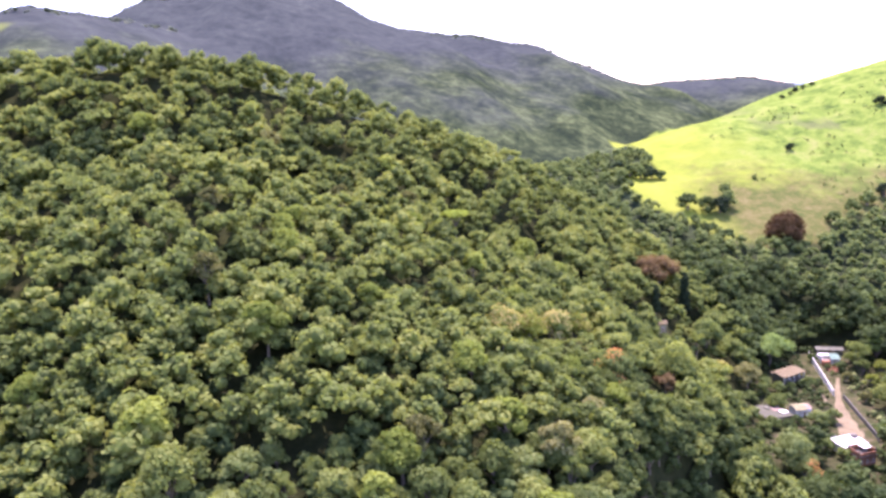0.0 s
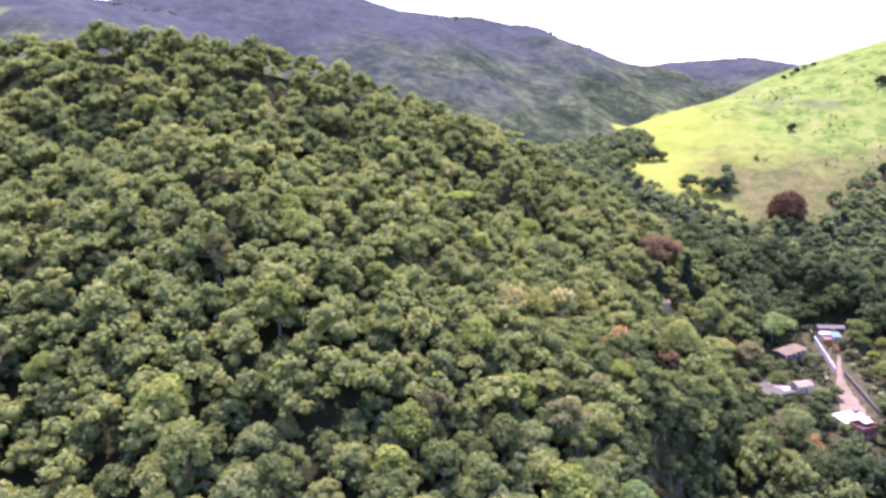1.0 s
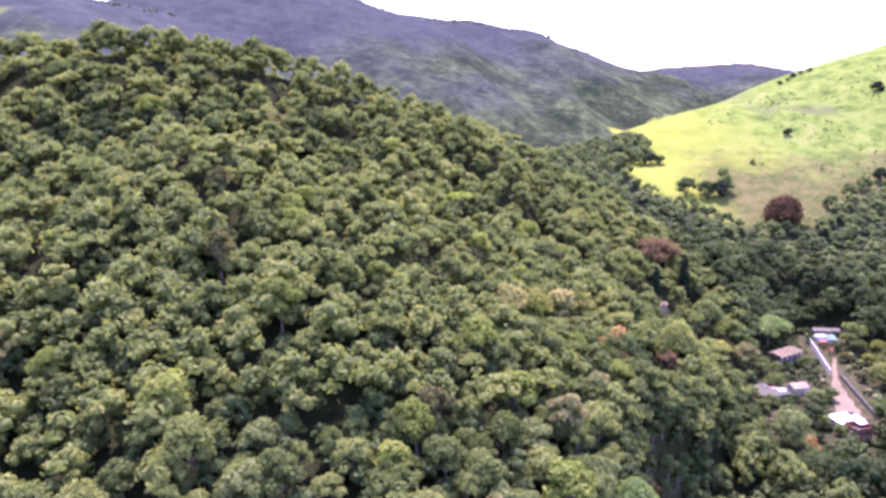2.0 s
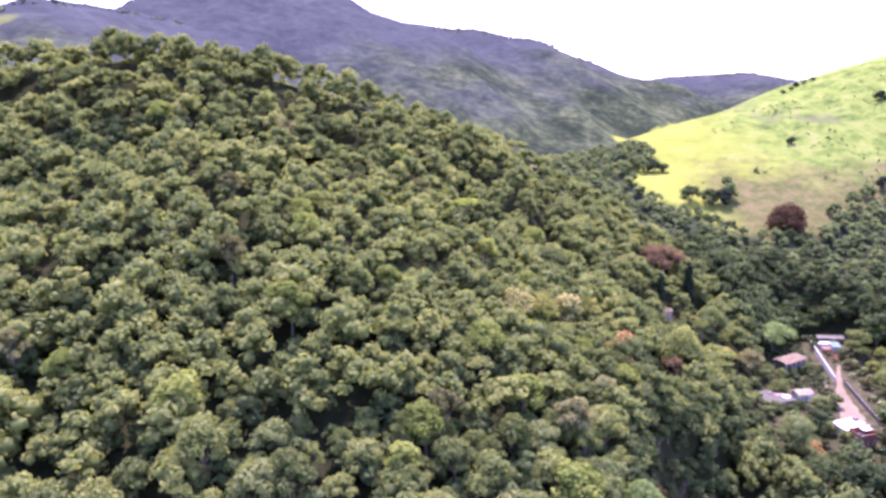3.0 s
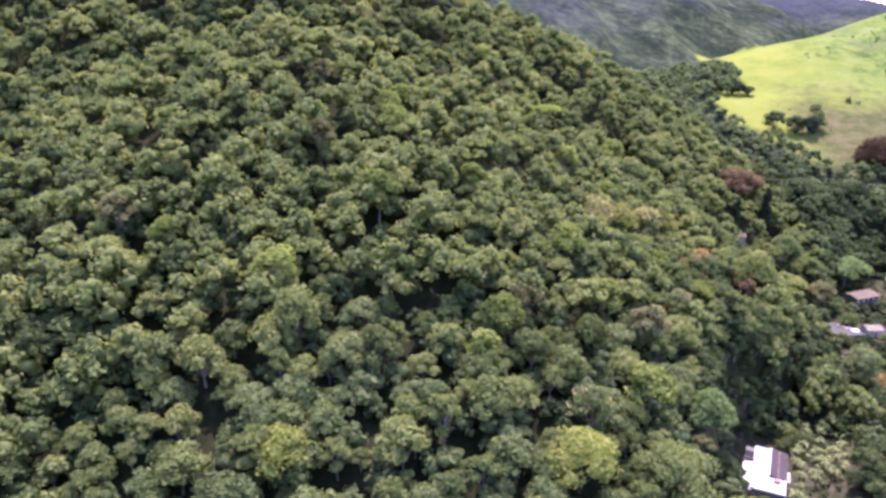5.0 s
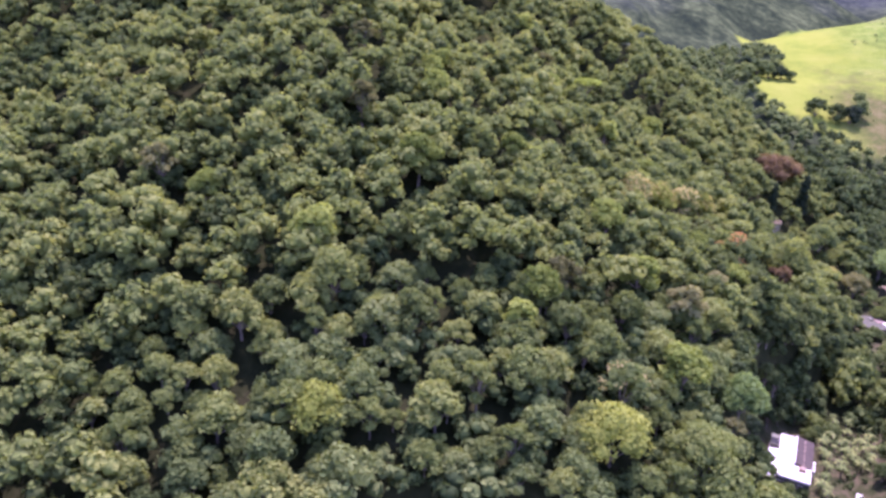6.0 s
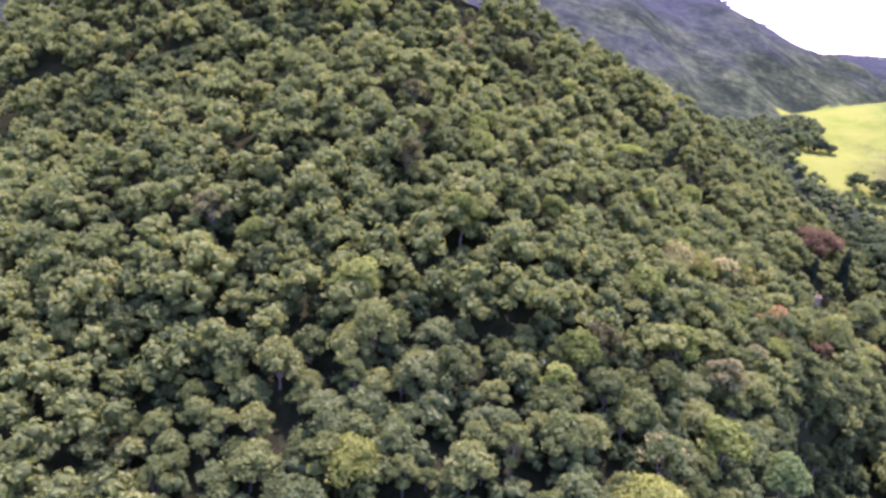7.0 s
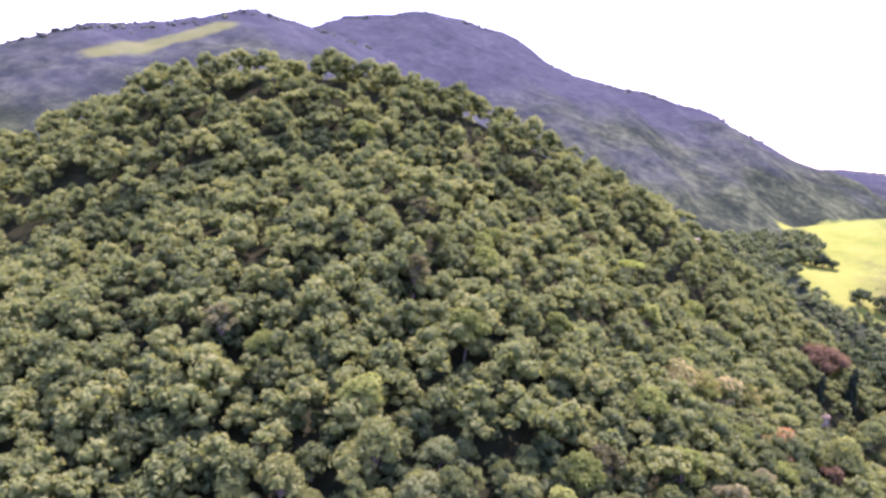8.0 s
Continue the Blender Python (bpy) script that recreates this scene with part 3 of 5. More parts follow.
flank = scatter(28, 60, 190, 5.2, 0.5, az=(-60, -44.5))
joined_wood("flank_forest", flank, mid_kinds, 29, (0.6, 1.3), LEAF, "green broadleaf forest on the hill's flank")


# ---- trees that stand out ----
def lone(seed, x, y, name, label, spread, stem, tall, count, shape, material, leaves=2000, size=0.34, extra=None, category="tree"):
    leaves, size = int(leaves * 1.2), size * 1.2
    return set_down(make_tree(seed, name, label, category, spread, stem, tall, count, shape, leaves, size, material, "", extra), x, y, 1.0, seed * 0.7)


lone(701, 28.6, 109.5, "broadleaf_tree", "round bright green tree with a dense domed crown above the house", 4.6, 2.6, 6.8, 20, "dome", LEAF_FRESH, 3000, 0.30)
lone(702, 3.0, 86.8, "broadleaf_tree", "yellow-green leafy tree at the forest's lower edge", 5.8, 1.2, 9.4, 20, "dome", LEAF_YELLOW, 2200, 0.26)
lone(703, 17.6, 90.0, "broadleaf_tree", "large green tree with many small leaf clumps", 6.4, 1.8, 9.2, 24, "open", LEAF, 2900, 0.25)
lone(704, 12.0, 161.5, "flowering_tree", "green tree with straw-coloured blossom on its crown", 4.6, 4.0, 8.0, 13, "dome", LEAF, 900, 0.3, (LEAF_PALE, "straw-coloured blossom", 0.8, 650))
lone(705, 25.8, 173.6, "flowering_tree", "green tree with straw-coloured blossom on its crown", 4.4, 4.0, 8.0, 12, "dome", LEAF, 900, 0.3, (LEAF_PALE, "straw-coloured blossom", 0.8, 650))
lone(728, 18.5, 166.0, "flowering_tree", "green tree with a thin straw-coloured bloom over its crown", 4.6, 3.5, 8.0, 13, "dome", LEAF_YELLOW, 1100, 0.3, (LEAF_PALE, "straw-coloured blossom", 0.5, 380))
lone(729, 32.0, 181.0, "flowering_tree", "green tree with a thin straw-coloured bloom over its crown", 4.2, 3.5, 7.5, 12, "dome", LEAF_YELLOW, 1000, 0.3, (LEAF_PALE, "straw-coloured blossom", 0.5, 340))
lone(706, 81.9, 272.5, "broadleaf_tree", "rust-brown tree among green forest trees", 9.0, 6.5, 7.0, 18, "open", LEAF_RUST, 1300, 0.38)
lone(707, 39.8, 168.5, "flowering_tree", "dull green tree with orange blossom at its sides", 5.2, 3.0, 8.5, 14, "dome", LEAF_COOL, 1100, 0.3, (LEAF_ORANGE, "orange blossom", 0.22, 260))
lone(708, 61.2, 189.3, "broadleaf_tree", "large light green tree with a yellow crown tip", 6.4, 3.5, 10.5, 18, "dome", LEAF, 1600, 0.34, (LEAF_YELLOW, "yellow young leaves", 0.2, 200))
lone(709, 88.5, 225.2, "broadleaf_tree", "small yellow-green tree near the houses", 4.2, 2.0, 6.0, 11, "dome", LEAF_YELLOW, 900, 0.3, (LEAF_PALE, "mustard-yellow young leaves", 0.5, 330))
lone(710, 55.7, 176.8, "broadleaf_tree", "dark rust-red tree with thin foliage", 3.4, 3.0, 6.5, 9, "open", LEAF_RUST, 700, 0.3)
lone(711, 91.3, 171.8, "flowering_tree", "small orange-flowering tree below the lane", 3.2, 1.5, 5.0, 9, "dome", LEAF_COOL, 500, 0.28, (LEAF_ORANGE, "orange blossom", 0.5, 260))
lone(712, 2.5, 229.5, "umbrella_tree", "tall tree with a flat bright green umbrella crown", 4.8, 7.0, 5.0, 16, "umbrella", LEAF_UMBRELLA, 1300, 0.34)
lone(713, 75.4, 166.8, "broadleaf_tree", "large dark green tree in front of the houses", 6.2, 2.5, 9.5, 17, "dome", LEAF_SHADED, 1900, 0.28)
lone(714, 91.0, 178.0, "broadleaf_tree", "large dark green tree in front of the houses", 6.0, 2.0, 8.5, 17, "dome", LEAF_VALLEY, 1900, 0.28)
lone(715, 86.0, 155.0, "broadleaf_tree", "dense dark green tree beside the garden", 5.4, 2.0, 8.0, 15, "dome", LEAF_SHADED, 1600, 0.28)
lone(716, 118.0, 253.0, "broadleaf_tree", "wide bright green tree behind the tiled house", 7.4, 3.0, 8.5, 19, "open", LEAF_FRESH, 1700, 0.34)
lone(717, 99.6, 229.0, "broadleaf_tree", "grey-brown thinly leaved tree beside the tiled house", 5.0, 2.5, 7.5, 13, "open", LEAF_BROWN, 650, 0.3)
lone(718, 88.3, 261.3, "cypress_tree", "tall narrow dark conifer above the valley trees", 2.2, 1.0, 18.0, 12, "column", LEAF_DARK, 1100, 0.34, None, "conifer")
lone(719, 74.6, 251.2, "cypress_tree", "narrow dark conifer above the valley trees", 1.6, 1.0, 12.0, 9, "column", LEAF_DARK, 800, 0.34, None, "conifer")
lone(720, 160.8, 334.9, "mango_tree", "huge rust-brown round tree alone on the pasture", 9.0, 0.6, 12.5, 34, "dome", LEAF_MANGO, 3600, 0.42)
lone(721, 103.0, 215.0, "broadleaf_tree", "green tree between the two houses", 3.6, 1.0, 4.6, 10, "dome", LEAF, 700, 0.28)
lone(722, 147.0, 247.0, "broadleaf_tree", "feathery green tree beside the lane", 5.2, 2.0, 7.0, 13, "open", LEAF, 900, 0.32)
lone(723, 138.5, 214.0, "broadleaf_tree", "round green tree behind the long grey wall", 4.6, 2.0, 6.6, 13, "dome", LEAF, 900, 0.3)
lone(724, 116.0, 205.0, "broadleaf_tree", "low green tree at the side of the lane", 2.6, 0.5, 3.8, 9, "dome", LEAF_VALLEY, 600, 0.26)
lone(725, 110.5, 203.0, "broadleaf_tree", "low dark tree at the side of the lane", 3.2, 0.5, 4.2, 10, "dome", LEAF_VALLEY, 700, 0.26)
lone(726, -42.2, 79.8, "broadleaf_tree", "straw-green tree at the forest's lower edge", 4.6, 3.0, 7.5, 13, "dome", LEAF_YELLOW, 1200, 0.26)
lone(727, 5.0, 96.0, "flowering_tree", "green tree with small pale blossom clusters", 4.2, 3.0, 7.5, 12, "open", LEAF_COOL, 900, 0.26, (LEAF_PALE, "pale blossom", 0.5, 130))

for k, (x, y, sp, h) in enumerate(((110.5, 229.5, 2.4, 3.6), (115.0, 230.0, 2.0, 3.0), (107.0, 232.5, 2.6, 4.4), (120.0, 232.5, 1.8, 2.6), (97.0, 203.5, 2.8, 3.2), (101.5, 203.0, 2.2, 2.6), (112.5, 206.5, 2.0, 2.6),
                                  (105.5, 206.0, 1.8, 2.4), (92.5, 208.0, 3.0, 4.6), (141.0, 246.0, 2.2, 3.4), (107.5, 183.0, 2.2, 3.0), (104.5, 187.5, 2.6, 4.0), (121.8, 231.5, 2.6, 4.4), (104.0, 227.5, 2.8, 4.6), (93.0, 219.5, 2.4, 3.4), (88.0, 216.5, 2.6, 3.8), (84.0, 219.5, 2.6, 4.0),
                                  (98.0, 222.0, 2.2, 3.2), (86.5, 166.5, 2.4, 3.6), (83.0, 168.5, 2.8, 4.2), (90.0, 164.5, 2.2, 3.2), (95.5, 168.5, 2.4, 3.6), (93.0, 200.0, 2.6, 3.6), (135.8, 256.5, 2.0, 3.2), (147.5, 252.0, 2.4, 3.8))):
    lone(760 + k + 30, x, y, "garden_bush", "leafy green bush in front of the houses by the lane", sp, 0.2, h, 9, "dome", LEAF_VALLEY if k % 2 else LEAF_COOL, 420, 0.26, None, "bush")

for k, (x, y, sp, mat) in enumerate(((40.5, 159.5, 3.4, LEAF), (37.0, 154.5, 3.6, LEAF_LIME), (44.0, 163.0, 3.0, LEAF_COOL), (36.5, 161.5, 3.2, LEAF))):
    lone(860 + k, x, y, "broadleaf_tree", "young green tree on the steep bank above the house", sp, 1.6, 6.0, 11, "dome", mat, 800, 0.30)
for k, (x, y, sp, h) in enumerate(((43.0, 147.5, 2.6, 6.0), (46.0, 150.5, 2.8, 6.4), (49.0, 154.0, 2.6, 6.2), (41.5, 151.5, 2.4, 5.6), (45.0, 155.0, 2.8, 6.6), (39.5, 146.0, 2.3, 5.4), (51.5, 151.0, 2.2, 5.2), (37.8, 141.0, 2.2, 5.2), (40.0, 141.5, 2.0, 4.8),
                                  (46.5, 147.0, 2.2, 5.2), (49.5, 148.5, 2.3, 5.4), (52.8, 149.0, 2.2, 5.0), (55.5, 153.5, 2.5, 6.0), (52.0, 155.0, 2.6, 6.4), (55.0, 158.5, 2.7, 6.6), (58.5, 158.0, 2.4, 5.6), (48.0, 143.8, 1.8, 4.2), (51.0, 145.8, 1.8, 4.0),
                                  (58.0, 162.5, 2.8, 6.8), (62.0, 161.5, 2.6, 6.0), (53.0, 161.5, 2.7, 6.6), (56.0, 148.5, 1.9, 4.2), (61.0, 156.0, 2.2, 5.0), (44.3, 143.6, 1.9, 4.6))):
    lone(880 + k, x, y, "broadleaf_tree", "slender dark green tree in the shade of the bank", sp, 1.6, h, 10, "dome", LEAF_SHADED, 700, 0.28)
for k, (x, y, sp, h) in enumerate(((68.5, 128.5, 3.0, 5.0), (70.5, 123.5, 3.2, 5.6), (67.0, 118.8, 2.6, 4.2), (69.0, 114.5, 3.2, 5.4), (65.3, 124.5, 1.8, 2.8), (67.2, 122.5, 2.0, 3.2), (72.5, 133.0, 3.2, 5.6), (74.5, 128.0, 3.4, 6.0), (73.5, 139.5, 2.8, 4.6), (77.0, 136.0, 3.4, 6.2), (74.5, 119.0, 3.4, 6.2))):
    lone(930 + k, x, y, "broadleaf_tree", "dense dark green tree closing the garden", sp, 1.0, h, 12, "dome", (LEAF_SHADED, LEAF_VALLEY, LEAF_SHADED)[k % 3], 700, 0.26)
# leaf tones near black here: the shadow beside the house is in them
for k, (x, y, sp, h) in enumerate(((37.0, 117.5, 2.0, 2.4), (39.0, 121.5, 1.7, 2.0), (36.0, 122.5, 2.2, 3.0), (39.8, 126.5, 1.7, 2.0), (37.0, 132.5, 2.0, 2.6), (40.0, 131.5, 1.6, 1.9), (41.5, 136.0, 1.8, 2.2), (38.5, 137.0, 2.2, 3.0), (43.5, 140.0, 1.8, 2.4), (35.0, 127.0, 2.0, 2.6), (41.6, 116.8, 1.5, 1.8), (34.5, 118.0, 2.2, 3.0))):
    lone(950 + k, x, y, "bush", "dark green bush in the shade below the bank", sp, 0.2, h, 9, "dome", LEAF_DARK if k % 2 else LEAF_SHADED, 420, 0.24, None, "bush")
for k, (x, y, sp, h, mat) in enumerate(((30.5, 104.5, 2.0, 3.4, LEAF_SHADED), (33.0, 107.5, 2.0, 3.4, LEAF_SHADED), (26.5, 104.0, 2.2, 4.0, LEAF_BROWN), (34.0, 112.0, 2.0, 3.0, LEAF_SHADED), (33.5, 102.0, 2.2, 3.6, LEAF_SHADED), (36.0, 106.5, 2.0, 3.0, LEAF_RUST))):
    lone(970 + k, x, y, "broadleaf_tree", "low tree in the shade under the round tree", sp, 0.8, h, 9, "open", mat, 520, 0.26)
lone(898, 36.6, 128.5, "broadleaf_tree", "small rust-brown tree in the shade beside the house", 2.4, 1.4, 4.2, 9, "open", LEAF_RUST, 620, 0.26)
lone(899, 83.6, 233.6, "broadleaf_tree", "slender tree with a bright yellow-green crown tip", 3.0, 4.0, 8.0, 10, "dome", LEAF_VALLEY, 700, 0.3, (LEAF_YELLOW, "yellow young leaves", 0.35, 260))
for k, (x, y, sp, h, mat) in enumerate(((145.5, 240.2, 3.0, 4.6, LEAF), (137.6, 236.0, 1.8, 2.6, LEAF_BROWN), (142.6, 229.8, 2.6, 3.8, LEAF_YELLOW), (155.0, 248.5, 4.6, 8.0, LEAF_FRESH), (150.0, 236.0, 3.4, 5.4, LEAF_YELLOW), (134.0, 218.5, 1.8, 2.4, LEAF_BROWN), (147.5, 228.0, 3.0, 4.6, LEAF_COOL))):
    lone(910 + k, x, y, "roadside_tree", "small sunlit tree with loose foliage beside the lane", sp, 1.0, h, 11, "open", mat, 620, 0.28)
lone(870, 89.2, 239.5, "broadleaf_tree", "tall dark green tree with a light crown above the houses", 5.6, 5.0, 9.5, 16, "dome", LEAF_VALLEY, 1300, 0.32, (LEAF_LIME, "light green crown tip", 0.25, 260))

# dark bushes and small trees on the pasture
BUSH = "dark green round bush on the pasture"
for k, (x, y, s, h) in enumerate(((204.0, 424.0, 2.6, 3.6), (126.0, 370.0, 6.2, 9.0), (134.0, 366.0, 5.6, 8.0), (140.5, 364.0, 5.6, 8.5), (146.0, 369.0, 5.0, 8.5), (149.0, 380.0, 3.6, 6.5),
                                  (103.0, 428.0, 5.0, 8.0), (108.5, 421.0, 5.0, 7.5), (113.5, 415.0, 5.2, 7.5), (119.0, 413.0, 4.6, 7.0), (124.0, 411.0, 3.4, 5.0), (102.0, 417.0, 5.0, 8.0),
                                  (277.0, 460.0, 4.0, 5.0), (203.0, 354.0, 4.2, 6.5), (214.0, 360.0, 4.6, 7.5), (226.0, 366.0, 4.4, 7.0), (236.0, 368.0, 4.0, 5.5), (190.0, 346.0, 4.0, 6.0),
                                  (262.0, 541.0, 2.3, 3.0), (267.0, 540.0, 2.0, 3.2), (256.0, 536.0, 1.8, 2.4), (250.0, 536.0, 1.6, 2.0), (274.0, 541.0, 1.9, 2.8), (170.0, 393.0, 1.2, 1.6))):
    lone(740 + k, x, y, "bush", BUSH, s, 0.2, h, 9, "dome", LEAF_DARK if k % 3 == 0 else LEAF_VALLEY, 420, 0.42, None, "bush")
# dry brownish trees scattered over the forest slope
rng = np.random.default_rng(91)
dry_tree = make_tree(790, "broadleaf_tree", "dry brownish tree among the green forest trees", "tree", 3.2, 3.0, 6.2, 11, "open", 1000, 0.36, LEAF_BROWN, "dry trees")
light_tree = make_tree(791, "broadleaf_tree", "light green tree among darker forest trees", "tree", 3.4, 3.0, 6.4, 12, "dome", 1100, 0.36, LEAF_LIME, "light trees")
for k in range(34):
    x, y = rng.uniform(-95, 45), rng.uniform(95, 240)
    s = rng.uniform(0.85, 1.3)
    m = Matrix.Translation((x, y, float(height(x, y)) + 1.0)) @ Matrix.Rotation(rng.uniform(0, 6.28), 4, "Z") @ Matrix.Diagonal((s, s, s, 1))
    base = (dry_tree, light_tree)[k if k < 2 else int(k % 3 > 0)]
    if k < 2:
        base.matrix_basis = m
    else:
        copy_thing(base, m).matrix_basis = m

rng = np.random.default_rng(33)
tuft_kinds = [far_kind(640 + k, 1.3, -0.3, 1.7, 2, "dome", 8, 0.4) for k in range(5)]
tufts = rng.uniform((135, 328), (340, 500), (800, 2))
right = np.clip((tufts[:, 0] - 130) / 120, 0, 1)
tufts = tufts[(grassy(tufts[:, 0], tufts[:, 1]) > 0.9) & (vnoise(tufts[:, 0], tufts[:, 1], 22, 44) + 0.6 * vnoise(tufts[:, 0], tufts[:, 1], 8, 45) > 0.75 - 0.75 * right)]
joined_wood("pasture_scrub", tufts, tuft_kinds, 34, (0.35, 1.1), LEAF_VALLEY, "small dark scrub scattered over the pasture", 0.1)


# ---- banana plants and palms in the garden ----
def frond_bm(length, width, lift, droop, fold=0.25):
    """A long arching leaf, folded along its midrib."""
    bm = bmesh.new()
    rows = []
    for k in range(6):
        u = k / 5
        x, z = length * u, lift * u - droop * u * u
        w = width * (0.25 + 1.5 * u * (1 - u) * 2) * (1 if u < 1 else 0.1)
        rows.append([bm.verts.new((x, -w, z - w * fold)), bm.verts.new((x, 0, z)), bm.verts.new((x, w, z - w * fold))])
    for a, b in zip(rows, rows[1:]):
        bm.faces.new((a[0], b[0], b[1], a[1]))
        bm.faces.new((a[1], b[1], b[2], a[2]))
    return bm


LEAF_BANANA = leaf_material("banana leaves", [(0.0, (0.085, 0.112, 0.028)), (0.18, (0.150, 0.178, 0.046)), (0.36, (0.250, 0.262, 0.085)), (0.6, (0.36, 0.34, 0.14))], 0.3, 0.7)


def make_palm(seed, name, label, stem, count, length, width, lift, droop):
    rng = np.random.default_rng(seed)
    plant = tagged(new(name), label, "plant", "garden plants")
    bm = bmesh.new()
    limb(bm, (0, 0, -0.3), (rng.uniform(-0.2, 0.2), rng.uniform(-0.2, 0.2), stem), 0.16, 0.10)
    part("stem", bm, BARK, plant)
    for k in range(count):
        leaf = part("frond", frond_bm(length * rng.uniform(0.8, 1.15), width, lift * rng.uniform(0.5, 1.3), droop * rng.uniform(0.8, 1.2)), LEAF_BANANA, plant)
        leaf.matrix_basis = Matrix.Translation((0, 0, stem)) @ Matrix.Rotation(k * 6.2832 / count + rng.uniform(-0.3, 0.3), 4, "Z")
    return plant


palms = [make_palm(800 + k, "banana_plant", "banana plant with broad arching leaves in the garden", 1.6 + 0.3 * k, 9, 1.5, 0.17, 1.0, 1.3) for k in range(4)]
palms += [make_palm(810 + k, "palm", "short palm with long arching fronds in the garden", 2.2 + 0.6 * k, 11, 1.7, 0.11, 0.8, 1.5) for k in range(2)]
for k, (x, y, s) in enumerate(((59.6, 157.3, 1.5), (58.2, 154.3, 1.4), (60.2, 160.0, 1.5), (63.0, 155.5, 1.2))):
    tall = make_palm(816 + k, "palm", "slender palm rising out of the dark gully", 2.6 + 0.3 * k, 12, 1.3, 0.15, 0.8, 1.0)
    tall.matrix_basis = Matrix.Translation((x, y, float(height(x, y)))) @ Matrix.Rotation(1.3 * k, 4, "Z") @ Matrix.Scale(s, 4)
rng = np.random.default_rng(61)
spots = []
for x, y in rng.uniform((53, 112), (82, 150), (1600, 2)):
    t = np.clip(((x - 57) * 9 + (y - 116) * 27) / (81 + 729), 0, 1)
    if math.hypot(x - 57 - 9 * t, y - 116 - 27 * t) < 9.5 and all(math.hypot(x - a, y - b) > 1.05 for a, b in spots) and not (56 < x < 66 and 116 < y < 127) and 55.8 + (y - 131) * 0.37 < x < 63.4 + (y - 120) * 0.36:
        spots.append((x, y))
spots = spots[:80] + [(131.5, 210.0), (134.0, 214.5), (132.5, 219.5), (136.0, 222.0), (134.5, 227.5), (138.5, 231.0), (137.0, 236.5), (141.5, 239.0), (144.0, 243.5), (129.5, 203.0), (131.0, 198.5), (139.5, 226.0), (142.5, 233.5), (69.5, 150.0), (66.5, 152.5), (72.0, 149.0), (68.0, 147.5)]
for k, (x, y) in enumerate(spots):
    s = rng.uniform(0.5, 1.1)
    m = Matrix.Translation((x, y, float(height(x, y)))) @ Matrix.Rotation(rng.uniform(0, 6.28), 4, "Z") @ Matrix.Diagonal((s, s, s, 1))
    if k < 6:
        palms[k].matrix_basis = m
    else:
        copy_thing(palms[int(rng.integers(0, 6)) if k % 4 else 0], m).matrix_basis = m
for k, (x, y, s, h) in enumerate(((60.5, 147.5, 2.6, 3.6), (63.5, 146.0, 2.2, 3.0), (57.5, 143.0, 2.0, 2.6), (59.8, 144.6, 1.8, 2.6), (46.0, 112.5, 2.4, 3.4), (50.5, 111.0, 2.2, 3.0), (53.0, 116.0, 1.4, 1.8), (46.3, 122.0, 1.5, 1.9), (44.0, 121.0, 1.6, 2.2), (49.5, 121.6, 1.3, 1.6))):
    lone(830 + k, x, y, "garden_bush", "leafy green bush in the garden by the house", s, 0.2, h, 9, "dome", LEAF_VALLEY if k % 2 else LEAF, 520, 0.22, None, "bush")

low = scatter(20, 165, 300, 3.2, az=(18, 44))
o, lane_off = openness(low[:, 0], low[:, 1]), np.full(len(low), 1e9)
for ax, ay, bx, by, w in ((137, 262, 127, 224, 0.6), (135.5, 236, 121, 212, 1.6), (122, 212, 117, 195, 3.2), (117, 195, 105, 175, 3.4), (110, 234, 123, 241, 4.6), (97, 209, 112, 213, 5.0), (128.5, 222, 122.5, 192, 0.6), (138, 258, 146, 255, 5.0)):
    t = np.clip(((low[:, 0] - ax) * (bx - ax) + (low[:, 1] - ay) * (by - ay)) / ((bx - ax) ** 2 + (by - ay) ** 2), 0, 1)
    lane_off = np.minimum(lane_off, np.hypot(low[:, 0] - ax - t * (bx - ax), low[:, 1] - ay - t * (by - ay)) - w)
rng = np.random.default_rng(71)
joined_wood("lane_shrubs", low[(o < 4) & (lane_off > 1.2) & (rng.random(len(low)) < np.where(low[:, 0] > 120 + 0.2 * (low[:, 1] - 205), 0.48, 0.8))], shrub_kinds, 35, (0.45, 1.35), LEAF_VALLEY, "low green shrubs along the lane and round the houses")

bed = rng.uniform((52, 108), (80, 148), (480, 2))
t = np.clip(((bed[:, 0] - 57) * 9 + (bed[:, 1] - 116) * 27) / 810, 0, 1)
near_bed = np.hypot(bed[:, 0] - 57 - 9 * t, bed[:, 1] - 116 - 27 * t) < 11
clear_bed = ~((bed[:, 0] > 56.5) & (bed[:, 0] < 66.5) & (bed[:, 1] > 114.5) & (bed[:, 1] < 126)) & (bed[:, 0] > 56.5 + (bed[:, 1] - 131) * 0.37)
joined_wood("garden_shrubs", bed[near_bed & clear_bed], shrub_kinds, 36, (0.22, 0.55), LEAF_SHADED, "low dark shrubs between the garden plants")


# ---- houses, walls and the lane ----
def worn(name, dark, light, scale=1.2, rough=0.85, relief=0.3):
    n = Nodes(name, rough, 0.25)
    c = n.ramp(n.noise(scale, 6, 0.65), [(0.25, dark), (0.75, light)])
    c = n.mix(n.math("MULTIPLY", n.ramp(n.noise(scale * 0.3, 3), [(0.5, (0, 0, 0)), (0.75, (1, 1, 1))]), 0.35), c, tuple(0.6 * v for v in dark))
    return n.color(c).bump(n.noise(scale * 6, 4), relief, 0.02).mat


